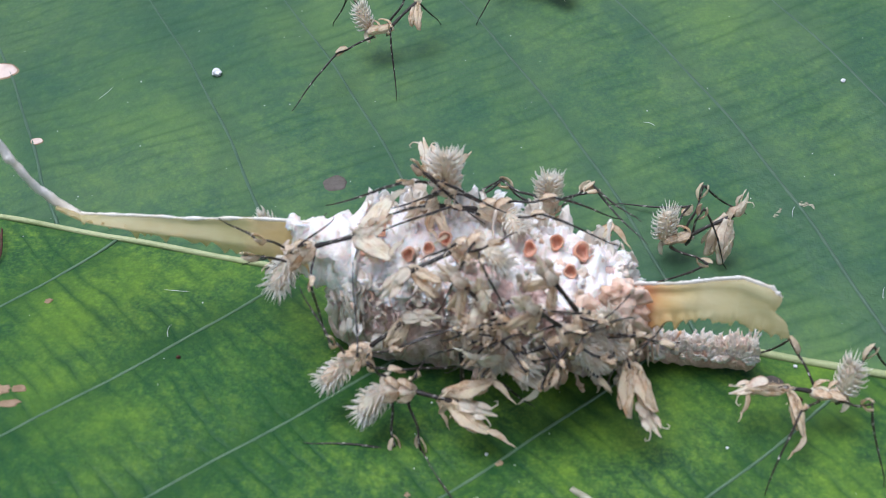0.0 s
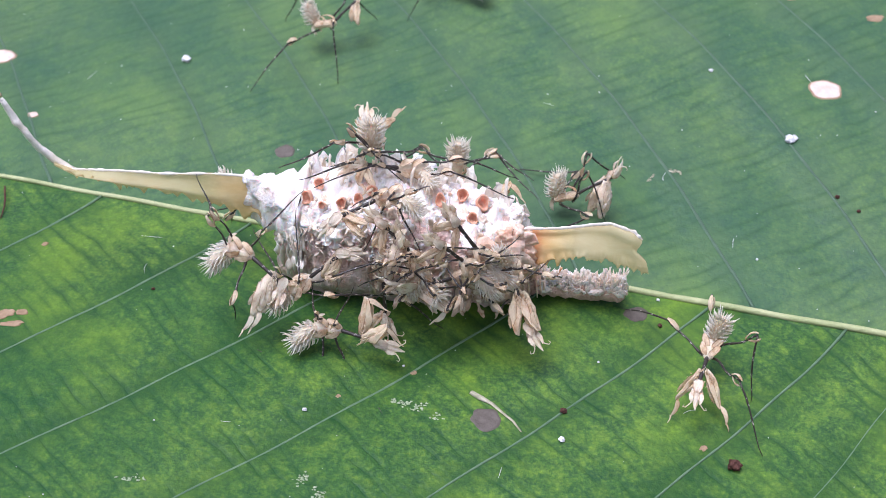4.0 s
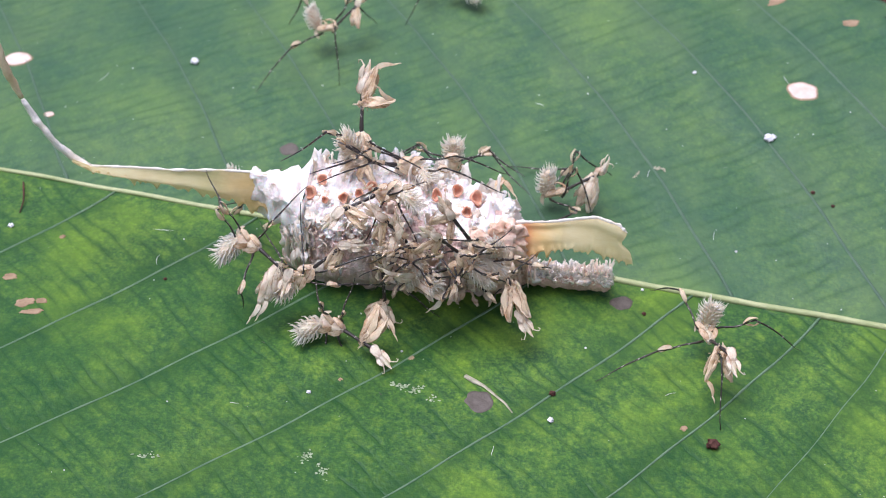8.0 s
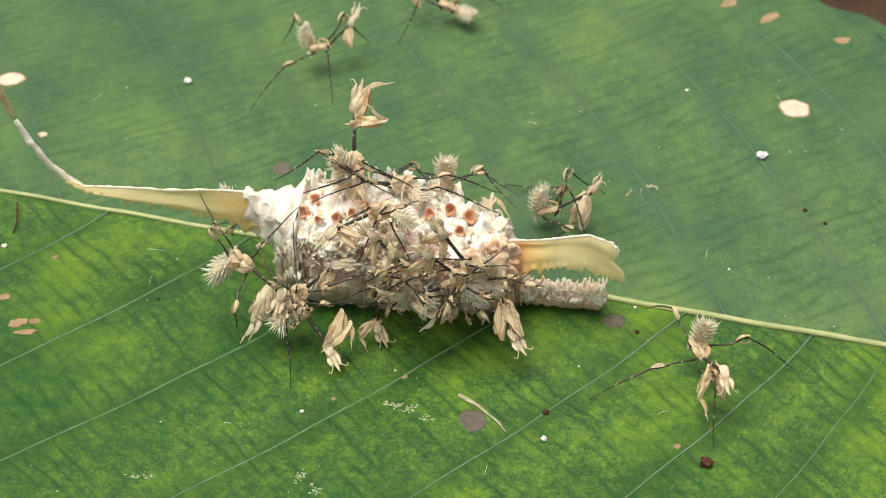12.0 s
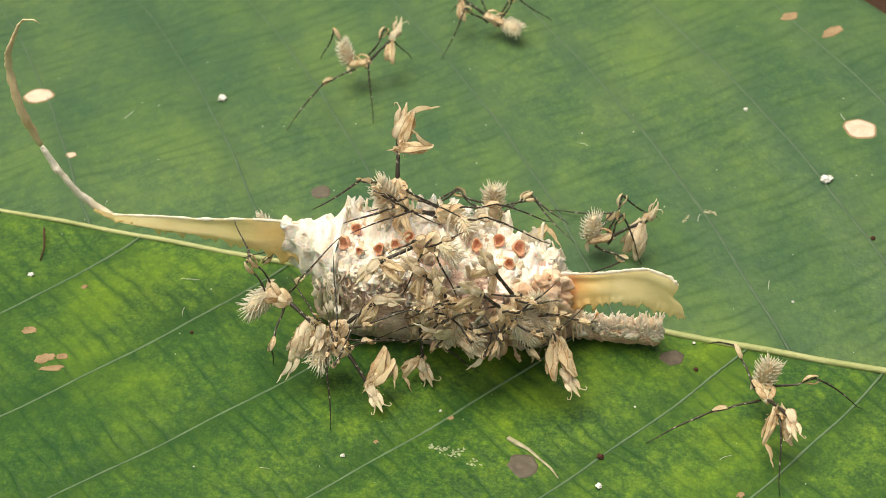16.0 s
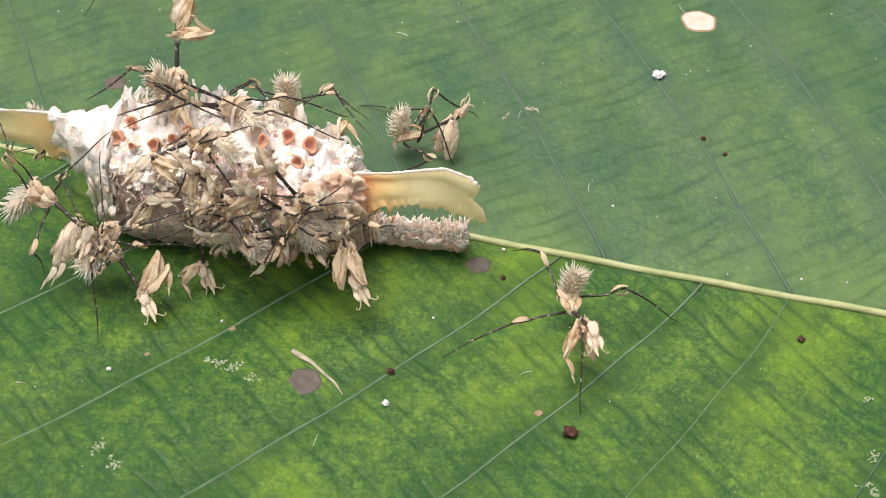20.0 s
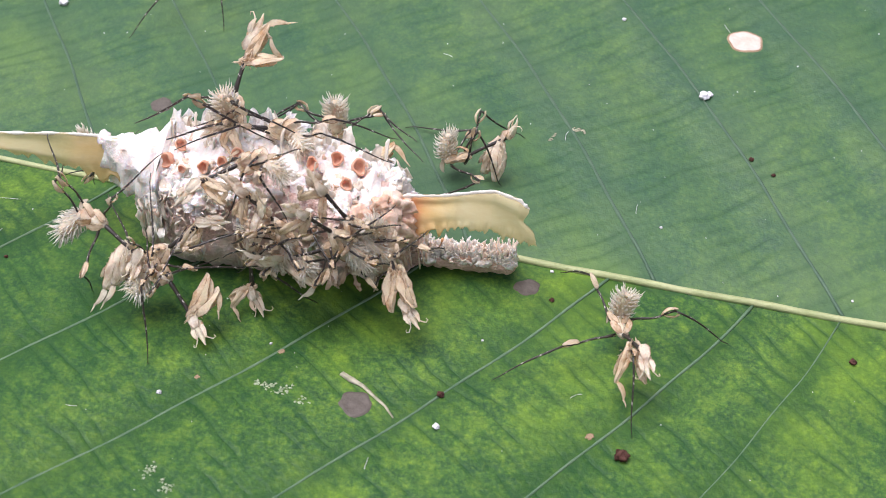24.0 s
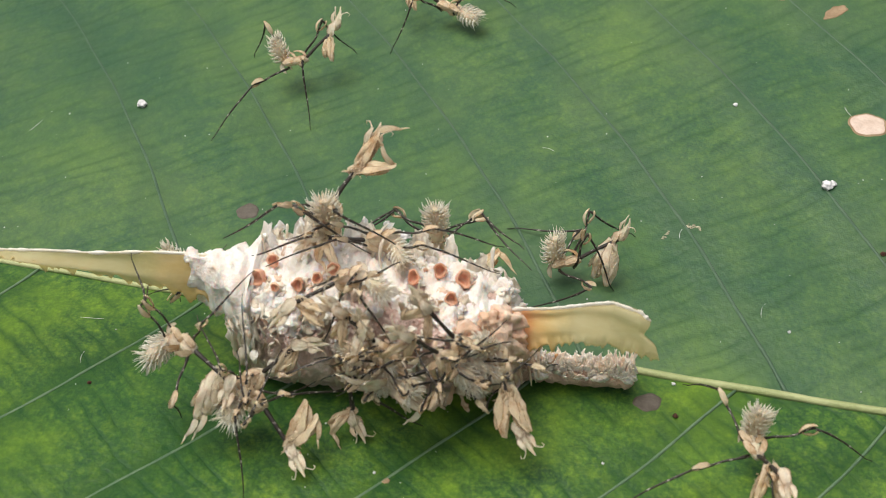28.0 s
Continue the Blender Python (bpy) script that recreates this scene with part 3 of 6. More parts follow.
HOLE_LABEL = "round bleached dead spot with brownish rim"
for i, (x, y, rx, ry, rz) in enumerate(((29.3, 18.5, 1.25, 1.0, -0.2), (-38.4, 26.6, 1.2, 0.95, 0.1), (-33.9, 18.3, 0.42, 0.35, 0.0))):
    patch(x, y, rx * 1.10, ry * 1.12, rz, TORN, "spot_rim", "thin brown rim", i + 1, 0.06, 0.03)
    patch(x, y, rx, ry, rz, SCAR, "dead_spot", HOLE_LABEL, i + 1, 0.07)
for i, (x, y, rx, ry, rz) in enumerate(((-30.7, -5.5, 0.75, 0.42, 0.4), (-29.6, -5.2, 0.4, 0.3, 0.2), (-30.0, -6.4, 0.9, 0.25, 0.25), (-32.4, -2.6, 0.5, 0.4, 0.1))):
    patch(x, y, rx, ry, rz, TORN, "scar", "small torn brownish-pink scar", i + 11, 0.26, 0.04, 40, 1.8)
for i, (x, y, rx, ry, rz) in enumerate(((25.4, 31.8, 0.8, 0.45, 0.2), (28.6, 29.5, 0.95, 0.5, 0.5), (34.4, 26.3, 0.8, 0.4, 0.1), (29.5, 35.2, 2.2, 0.9, -0.3))):
    patch(x, y, rx, ry, rz, TORN, "dead_patch", "small brown dead patch near the leaf edge", i + 51, 0.2, 0.04, 40, 1.5)
for i, (x, y, rx, ry) in enumerate(((2.3, -13.6, 1.0, 0.95), (12.9, -3.55, 0.85, 0.75), (-13.1, 13.2, 0.85, 0.75))):
    patch(x, y, rx, ry, 0.3, STAIN, "stain", "round violet-grey stain", i + 21, 0.12, 0.03)
for i, (x, y, rx, ry, rz) in enumerate(((-3.0, -12.5, 0.8, 0.28, -0.25), (-2.2, -12.8, 0.55, 0.4, 0.5), (-0.8, -13.6, 0.38, 0.3, 0.2), (-3.6, -12.3, 0.3, 0.2, 0.0),
                                        (-9.2, -19.3, 0.5, 0.35, 0.8), (-8.0, -20.6, 0.35, 0.5, 0.1), (-19.6, -20.0, 0.7, 0.25, 0.1), (36.9, -13.2, 0.3, 0.2, 0.4),
                                        (36.5, -17.4, 0.45, 0.35, 0.9), (35.6, -19.4, 0.35, 0.2, 0.2), (36.1, -19.9, 0.25, 0.3, 0.6))):
    crumbs(x, y, rx, ry, rz, LICHEN, "flaky grey-green crust", i + 31)
for i, (x, y, r) in enumerate(((-2.5, -9.6, 0.28), (16.4, -15.2, 0.35), (-29.6, 2.4, 0.3), (-7.4, -12.0, 0.2))):
    patch(x, y, r * 0.8, r * 0.6, 0.4, TORN, "fleck", "tiny ochre fleck", i + 41, 0.3)

for i, (x, y, rx, ry) in enumerate(((16.7, 10.25, 0.36, 0.16), (17.15, 10.1, 0.16, 0.28), (14.9, 9.6, 0.5, 0.12))):
    crumbs(x, y, rx, ry, 0.5 * i, STREAK, "flaky whitish crust", i + 61)

# a pale mined streak that bends into a side vein
bm = bmesh.new()
pts = [on_leaf(x, y, 0.03) for x, y in ((1.35, -11.3), (2.0, -11.8), (2.7, -12.3), (3.4, -13.0), (4.1, -13.7), (4.6, -14.5))]
tube(bm, pts, (0.22, 0.27, 0.15, 0.10, 0.09, 0.06), 9, 0.3, 0.8)
part("mined_streak", bm, STREAK, leaf, "pale mined streak bending into a side vein")

ground = thing_mesh("ground", bmesh.new(), SOIL, "dark brown forest floor far below the leaf", "ground", kind="structure")
gb = bmesh.new()
bmesh.ops.create_grid(gb, x_segments=40, y_segments=40, size=1.0)
for v in gb.verts:
    r = max(abs(v.co.x), abs(v.co.y))
    k = (0.4 * r + 900 * r ** 4) * 1000 / max(r, 1e-6)
    v.co = Vector((v.co.x * k, v.co.y * k, -260 + 18 * noise.noise(Vector((v.co.x * 9, v.co.y * 9, 0)))))
old = ground.data
ground.data = finish("ground", gb, SOIL)
bpy.data.meshes.remove(old)

# ---- loose grains on the leaf ----
GRAINS = (("white_speck", WHITE, "small chalky white speck on the leaf", "speck",
           ((-22.4, 25.2, 0.34), (25.8, 13.1, 0.36), (26.2, 13.25, 0.24), (-9.5, -13.4, 0.14), (7.2, -15.1, 0.2), (20.6, 21.0, 0.15),
            (-33.8, 3.6, 0.2), (-3.2, -9.0, 0.09), (10.0, -8.2, 0.08), (34.0, -4.1, 0.09), (22.0, 1.6, 0.1), (14.6, -2.1, 0.12))),
          ("brown_grain", BROWN, "dark brown grain of dirt on the leaf", "grain",
           ((18.2, -16.6, 0.43), (7.4, -12.6, 0.22), (33.3, -8.9, 0.22), (-21.0, -2.4, 0.12), (14.5, -4.6, 0.15), (28.6, 7.4, 0.16), (29.97, 5.99, 0.14))))
for name, material, label, cat, spots in GRAINS:
    for i, (x, y, r) in enumerate(spots):
        bm = bmesh.new()
        blob(bm, (0, 0, 0), r, (1, 0.85, 0.75), 0.3, 3, i + len(name))
        for v in bm.verts:
            v.co += v.co * 0.22 * noise.noise(v.co * 4 / r + Vector((i, 0, 0)))
        thing_mesh(name, bm, material, label, cat, on_leaf(x, y, r * 0.6), group=name + "s on the leaf")
bm = bmesh.new()
tube(bm, [on_leaf(x, y, h) for x, y, h in ((-34.3, 9.6, 0.1), (-34.0, 8.9, 0.5), (-33.8, 8.14, 0.7), (-33.6, 7.3, 0.55), (-33.52, 6.59, 0.3), (-33.55, 5.35, 0.08))], (0.03, 0.07, 0.08, 0.08, 0.07, 0.04), 6)
thing_mesh("hair", bm, BROWN, "short dark curved hair lying on the leaf", "hair")
rng = random.Random(19)
for x, y in ((-21.8, 0.6), (-21.0, 3.4), (15.9, 9.2), (20.4, 2.6), (15.2, -12.6), (-14.0, -14.8), (3.0, -18.6), (28.0, 20.4), (-30.6, 22.8), (8.0, 17.5)):
    bm = bmesh.new()
    a, b, L = rng.uniform(0, 6.28), rng.uniform(-0.9, 0.9), rng.uniform(0.7, 1.8)
    pts = []
    for k in range(7):
        x, y = x + L / 7 * math.cos(a), y + L / 7 * math.sin(a)
        a += b / 4
        pts.append(on_leaf(x, y, 0.04 + 0.05 * math.sin(k * 0.5)))
    tube(bm, pts, (0.008, 0.013, 0.014, 0.014, 0.013, 0.012, 0.007), 5)
    thing_mesh("fibre", bm, WHITE, "fine pale fibre lying on the leaf", "fibre", group="fibres on the leaf")
rng = random.Random(5)
bm = bmesh.new()
for i in range(150):
    x, y = rng.uniform(-42, 44), rng.uniform(-24, 34)
    r = 0.025 + 0.045 * rng.random() ** 3
    blob(bm, on_leaf(x, y, r * 0.6), r, (1, 1, 0.7), 0.2, 1, i)
thing_mesh("dust", bm, WHITE, "fine pale dust scattered over the leaf", "dust", kind="stuff")

# ---- the egg case: a foamy loaf that lies along the midrib ----
CASE_AT, CASE_TURN = V(-3.3, 0.2, 0.0), -7.0
case = thing("mantis_egg_case", "pale foamy mantis egg case with orange hatching cells, ochre fins", "egg case", CASE_AT)
case.rotation_euler = (0, 0, radians(CASE_TURN))


def loaf(u, a, grow=0.0, lump=0.0, freq=0.6, seed=0.0):
    """A point of the loaf: u from -1 to 1 along it, a round it from the front foot (0) over the top to the back foot (pi)."""
    x = 9.1 * u
    taper = max(0.02, 1 - abs(u) ** 5) ** 0.5 * (1 - 0.10 * max(0, u))
    w, h = (3.65 + grow) * taper, (7.1 + grow) * (0.25 + 0.75 * taper) * (1 - 0.08 * u)
    e = 0.5
    c, s = -math.cos(a), math.sin(a)
    y = w * math.copysign(abs(c) ** e, c)
    z = h * abs(s) ** e
    y *= 0.70 + 0.30 * min(1.0, z / 1.9) ** 0.8        # undercut at the foot
    p = Vector((x, y - 0.35, z + 0.1))
    if lump:
        q = p * freq + Vector((seed, seed, seed))
        p += Vector((x * 0.02, c, s)) * lump * (noise.noise(q) + 0.5 * noise.noise(q * 2.3) + 0.25 * noise.noise(q * 5.1))
    return p


def loaf_sheet(u0, u1, a0, a1, nu, na, closed=False, **kw):
    bm = bmesh.new()
    rows = [[bm.verts.new(loaf(u0 + (u1 - u0) * i / nu, a0 + (a1 - a0) * j / na, **kw)) for j in range(na + 1)] for i in range(nu + 1)]
    for i in range(nu):
        for j in range(na):
            bm.faces.new((rows[i][j], rows[i + 1][j], rows[i + 1][j + 1], rows[i][j + 1]))
    for r in (rows[0][::-1], rows[-1]):
        bm.faces.new(r)
    return bm


part("core", loaf_sheet(-1, 1, 0.0, math.pi, 140, 80, lump=0.42, freq=0.95), CORE, case, "grey-brown parchment-like wall")


def egg_cell(u, a, r, tilt):
    """An open cup with a thick orange lip, its upper side raised like a hood."""
    p = loaf(u, a, grow=1.02)
    out = (loaf(u, a, grow=1.4) - p).normalized()
    out = (out + Vector((tilt, -0.75, 0))).normalized()
    top = (Vector((0, 0, 1)) - out * out.z).normalized()
    m = Matrix((top.cross(out), top, out)).transposed().to_4x4()
    m.translation = p * MM

    def lathe(prof, close):
        bm = bmesh.new()
        rings = []
        for rr, z in prof:
            rings.append([bm.verts.new((r * rr * math.cos(t) * 0.95 * (1 + 0.2 * math.sin(3 * t + u * 31)), r * rr * math.sin(t) * 1.15 * (1 + 0.10 * math.sin(2 * t + u * 17)),
                                        r * (z + (0.55 * math.sin(t) if z > -0.2 else 0.0)) + 0.06 * math.sin(2 * t + u * 9) * rr)) for t in (2 * math.pi * k / 14 for k in range(14))])
        for r0, r1 in zip(rings, rings[1:]):
            for k in range(14):
                bm.faces.new((r0[k], r0[(k + 1) % 14], r1[(k + 1) % 14], r1[k]))
        if close:
            bm.faces.new(rings[-1])
        return bm
    part("egg_cell", lathe(((0.9, -1.6), (1.15, -0.8), (1.16, 0.05), (1.08, 0.30), (0.94, 0.36), (0.82, 0.2), (0.74, -0.1), (0.64, -0.55), (0.42, -0.85), (0.15, -0.9)), True), ORANGE, case, "open orange hatching cell", m)


CELLS = ((-0.718, 1.47, 0.6, -0.2), (-0.64, 1.57, 0.48, 0.1), (-0.579, 1.33, 0.34, 0.1), (-0.435, 1.39, 0.46, 0.1), (-0.324, 1.49, 0.42, 0), (-0.233, 1.56, 0.5, 0),
         (-0.134, 1.46, 0.44, 0), (0.273, 1.57, 0.5, 0), (0.429, 1.60, 0.52, 0.1), (0.588, 1.59, 0.6, 0.3), (0.532, 1.50, 0.5, 0.1))
for u, a, r, tilt in CELLS:
    egg_cell(u, a, r * 0.67, tilt)


def clear_of_cells(u, a):
    return all(abs(u - c[0]) > 0.075 or abs(a - c[1]) > 0.16 for c in CELLS)


def foam_cap():
    """The white crust on top and over both ends, thinning out in ragged tongues down the front."""
    bm = bmesh.new()
    nu, na, grid = 190, 110, {}
    for i in range(nu + 1):
        u = -1.0 + 2.0 * i / nu
        for j in range(na + 1):
            a = 0.25 + (math.pi - 0.4) * j / na
            q = loaf(u, a)
            end = max(0.0, -u - 0.72) * 1.2 + max(0.0, u - 0.80) * 2.2
            lim = 5.9 - 5.5 * min(1, end) + 1.1 * noise.noise(Vector((q.x * 0.5, 2, q.y * 0.2))) + 0.35 * noise.noise(Vector((q.x * 1.1, 7, 0)))
            if -0.35 < u < 0.62:
                lim += 1.1 * (1 - abs(u - 0.13) / 0.5)
            elif u > 0:
                lim = min(lim, 5.2)
            if q.z < lim and a < math.pi / 2:
                continue
            edge = min(1, (q.z - lim) / 1.0) if a < math.pi / 2 else 1
            grid[i, j] = bm.verts.new(loaf(u, a, grow=0.05 + 0.45 * edge, lump=0.55, freq=1.35, seed=3.0) + Vector((0, 0, 0.35 * max(0.0, noise.noise(q * 1.1)))))
    for i in range(nu):
        for j in range(na):
            k = [(i, j), (i + 1, j), (i + 1, j + 1), (i, j + 1)]
            if all(p in grid for p in k):
                bm.faces.new([grid[p] for p in k])
    for v in [v for v in bm.verts if not v.link_faces]:
        bm.verts.remove(v)
    return bm


blob_bm = bmesh.new()
blob(blob_bm, (0, 0, 0), 0.34, (1.2, 0.8, 0.5), 0.4, 3, 4)
part("foam_clump", blob_bm, WHITE, case, "", Matrix.Translation(V(1.45, 2.5, 8.2) * MM))
part("foam_crust", foam_cap(), FOAM, case, "chalk-white foamy crust")

rng = random.Random(11)


def frill(u, a, length, lean, width, material=FRILL, name="foam_frill", hook=0.4):
    """A curled tongue of dried foam that stands up from the crust."""
    if not clear_of_cells(u, a):
        return
    p = loaf(u, a, grow=0.2)
    out = (loaf(u, a, grow=1.2) - p).normalized()
    tip = p + out * length + Vector((rng.uniform(-1, 1) * lean, rng.uniform(-1, 1) * lean, 0))
    curl = Vector((rng.uniform(-1, 1), rng.uniform(-1, 1), 0.2)) * hook
    bm = bmesh.new()
    tube(bm, arc(p - out * 0.3, p + out * length * 0.6 + curl, tip, 7), [width * k for k in (1.25, 1.0, 0.75, 0.62, 0.6, 0.75, 0.45)], 8, 0.45, 0.5, rng=rng)
    return part(name, bm, material, case)


def ragged_flap(u, a, length, width, material):
    """A thin torn sheet of dried foam that stands on the crust."""
    if not clear_of_cells(u, a):
        return
    p = loaf(u, a, grow=0.2)
    out = ((loaf(u, a, grow=1.2) - p).normalized() + V(rng.uniform(-0.35, 0.35), rng.uniform(-0.2, 0.3), 0.7)).normalized()
    bm = bmesh.new()
    turn = V(rng.uniform(-0.5, 0.5), -1, rng.uniform(-0.2, 0.4))
    lobe(bm, p - out * 0.35, p + out * length, width, 0.07, (rng.uniform(-0.25, 0.25), rng.uniform(-0.3, 0.1), 0), turn, 9, rng.uniform(-0.2, 0.5), 0.3, 0.45)
    for v in bm.verts:
        k = max(0.0, (v.co - p).dot(out) / length)
        v.co += (V(1, 0, 0) * noise.noise(v.co * 2.3) + out * noise.noise(v.co * 3.1 + V(5, 0, 0))) * 0.45 * k
    part("foam_flap", bm, material, case)


for i in range(44):                       # torn sheets along the back edge of the top
    ragged_flap(rng.uniform(-0.86, 0.9), rng.uniform(1.72, 2.3), rng.uniform(0.7, 1.9), rng.uniform(0.5, 1.2), FRILL if rng.random() < 0.6 else FOAM)
for i in range(16):                       # small ones between the cells
    ragged_flap(rng.uniform(-0.8, 0.9), rng.uniform(1.25, 1.7), rng.uniform(0.4, 0.9), rng.uniform(0.3, 0.6), FRILL)
for i in range(17):                       # thin stalks
    frill(rng.uniform(-0.8, 0.9), rng.uniform(1.6, 2.1), rng.uniform(1.2, 2.2), 0.5, rng.uniform(0.13, 0.2))
for i in range(8):                        # round the right-hand end
    ragged_flap(rng.uniform(0.84, 0.985), rng.uniform(1.0, 2.2), rng.uniform(0.6, 1.2), rng.uniform(0.5, 0.9), FOAM)


def clump(u, a, r):
    """A crumbly lump of foam."""
    if not clear_of_cells(u, a):
        return
    bm = bmesh.new()
    blob(bm, (0, 0, 0), r, (rng.uniform(0.7, 1.3), rng.uniform(0.6, 1.1), rng.uniform(0.6, 1.2)), 0.55, 3, rng.uniform(0, 40))
    for v in bm.verts:
        v.co += v.co.normalized() * 0.18 * r * noise.noise(v.co * 7 / r)
    part("foam_clump", bm, FOAM if rng.random() < 0.6 else FRILL, case, "", Matrix.Translation(loaf(u, a, grow=0.35) * MM))


for i in range(24):
    clump(rng.uniform(-0.5, 0.97), rng.choice((rng.uniform(1.55, 2.3), rng.uniform(1.05, 1.25), rng.uniform(1.3, 2.2))), rng.uniform(0.25, 0.62))


for u, a, r, tilt in CELLS:
    for i in range(6):
        t = 2 * math.pi * (i + rng.random() * 0.7) / 6
        bm, q = bmesh.new(), rng.uniform(0.16, 0.34)
        blob(bm, (0, 0, 0), q, (rng.uniform(0.7, 1.2), rng.uniform(0.7, 1.2), rng.uniform(0.8, 1.5)), 0.5, 3, rng.uniform(0, 40))
        part("foam_clump", bm, rng.choice((FOAM, FOAM, FRILL, PINK)), case, "", Matrix.Translation(loaf(u + r * 1.4 * math.cos(t) / 9.1, a + r * 1.45 * math.sin(t) / 6.5, grow=0.40) * MM))


def strand(u, a0, a1, width, material, name, lift=0.15, wob=0.25):
    bm = bmesh.new()
    pts = []
    for k in range(9):
        f = k / 8
        p = loaf(u + 0.012 * math.sin(k * 1.3 + u * 40), a0 + (a1 - a0) * f, grow=0.25 + lift * math.sin(f * 3.1))
        pts.append(p + Vector((rng.uniform(-1, 1), rng.uniform(-1, 1), 0)) * wob * 0.3)
    tube(bm, pts, [width * w for w in (0.7, 1.1, 0.8, 0.9, 0.55, 0.5, 0.75, 1.0, 0.4)], 8, 0.45, 0.5, rng=rng)
    return part(name, bm, material, case)


for i in range(15):                       # drips down the left end of the front
    strand(rng.uniform(-0.97, -0.66), rng.uniform(0.95, 1.2), rng.uniform(0.05, 0.75), rng.uniform(0.14, 0.32), FRILL, "foam_drip", 0.35)
for i in range(9):                        # short ones that fringe the crust farther on
    strand(rng.uniform(-0.66, -0.25), rng.uniform(1.0, 1.2), rng.uniform(0.62, 0.85), rng.uniform(0.12, 0.22), FRILL, "foam_drip", 0.3)
for i in range(7):                        # curled flaps of foam over the left end
    u, a = rng.uniform(-0.97, -0.6), rng.uniform(0.2, 1.05)
    p0, out = loaf(u, a, grow=0.1), (loaf(u, a, grow=1.2) - loaf(u, a)).normalized()
    bm = bmesh.new()
    L = rng.uniform(0.9, 1.8)
    lobe(bm, p0 + out * 0.1, p0 + out * rng.uniform(0.35, 0.9) + V(rng.uniform(-0.35, 0.35), -0.1, -L), rng.uniform(0.3, 0.75), 0.09, tuple(out * 0.3), tuple(out + V(rng.uniform(-0.6, 0.6), 0, 0)), 8, 0.35)
    part("foam_flap", bm, FRILL if rng.random() < 0.6 else (PALE if rng.random() < 0.5 else PINK), case)
for i in range(34):                       # upright ridges and shreds of skin on the bare wall
    u, a = rng.uniform(-0.72, 0.5), rng.uniform(0.35, 1.0)
    strand(u, a, a - rng.uniform(0.2, 0.55) if a > 0.6 else 0.04, rng.uniform(0.10, 0.34), rng.choice((CORE, CORE, PINK, FRILL, FOAM)), "wall_ridge", 0.08, 0.4)
for i in range(14):                       # small drips along the front edge of the top
    u = rng.uniform(-0.35, 0.95)
    a = rng.uniform(0.85, 1.05)
    strand(u, a, a - rng.uniform(0.12, 0.3), rng.uniform(0.12, 0.24), FRILL, "foam_drip", 0.3)
for i in range(18):                       # pinkish pegs at the right foot
    u = rng.uniform(0.66, 0.995)
    strand(u, rng.uniform(0.5, 0.95), rng.uniform(0.0, 0.25), rng.uniform(0.22, 0.4), PINK, "foam_peg", 0.45)


for i in range(30):                       # shreds of husk that hang along the foot of the front
    u, a = rng.uniform(-0.15, 0.95), rng.choice((rng.uniform(0.02, 0.2), rng.uniform(0.05, 0.45)))
    p0, out = loaf(u, a, grow=0.2), (loaf(u, a, grow=1.2) - loaf(u, a)).normalized()
    bm, L = bmesh.new(), rng.uniform(0.5, 1.3)
    lobe(bm, p0, p0 + out * rng.uniform(0.2, 0.7) + V(rng.uniform(-0.6, 0.6), -0.2, -L if p0.z > L + 0.3 else 0.2 - p0.z), rng.uniform(0.35, 0.85), 0.06, tuple(out * 0.35), tuple(out + V(rng.uniform(-0.8, 0.8), 0, 0)), 8, 0.3, 0.35)
    for v in bm.verts:
        v.co += V(0.18, 0.18, 0.18) * noise.noise(v.co * 2.6)
    part("husk_shred", bm, rng.choice((TAN, PALE, PALE, PINK)), case)


def end_crust():
    """The salmon-pink crust that wraps the right end up to the fin."""
    bm = bmesh.new()
    rows = []
    for i in range(26):
        u = 0.56 + 0.435 * i / 25
        row = []
        for j in range(26):
            a = 0.16 + 1.16 * j / 25 + 0.12 * noise.noise(Vector((i * 0.3, 5, 1)))
            rim = min(1.0, min(i, j, 25 - j) / 3)
            row.append(bm.verts.new(loaf(u, a, grow=0.1 + 0.72 * rim, lump=0.55, freq=1.3, seed=8.0)))
        rows.append(row)
    for r0, r1 in zip(rows, rows[1:]):
        for j in range(25):
            bm.faces.new((r0[j], r1[j], r1[j + 1], r0[j + 1]))
    return bm


part("end_crust", end_crust(), PINK, case, "salmon-pink wrinkled crust")
for i in range(16):
    u, a = rng.uniform(0.66, 0.97), rng.uniform(0.4, 1.2)
    bm = bmesh.new()
    blob(bm, (0, 0, 0), rng.uniform(0.3, 0.6), (1.1, 0.8, 0.9), 0.5, 3, i)
    part("foam_clump", bm, PINK, case, "", Matrix.Translation(loaf(u, a, grow=0.6) * MM))


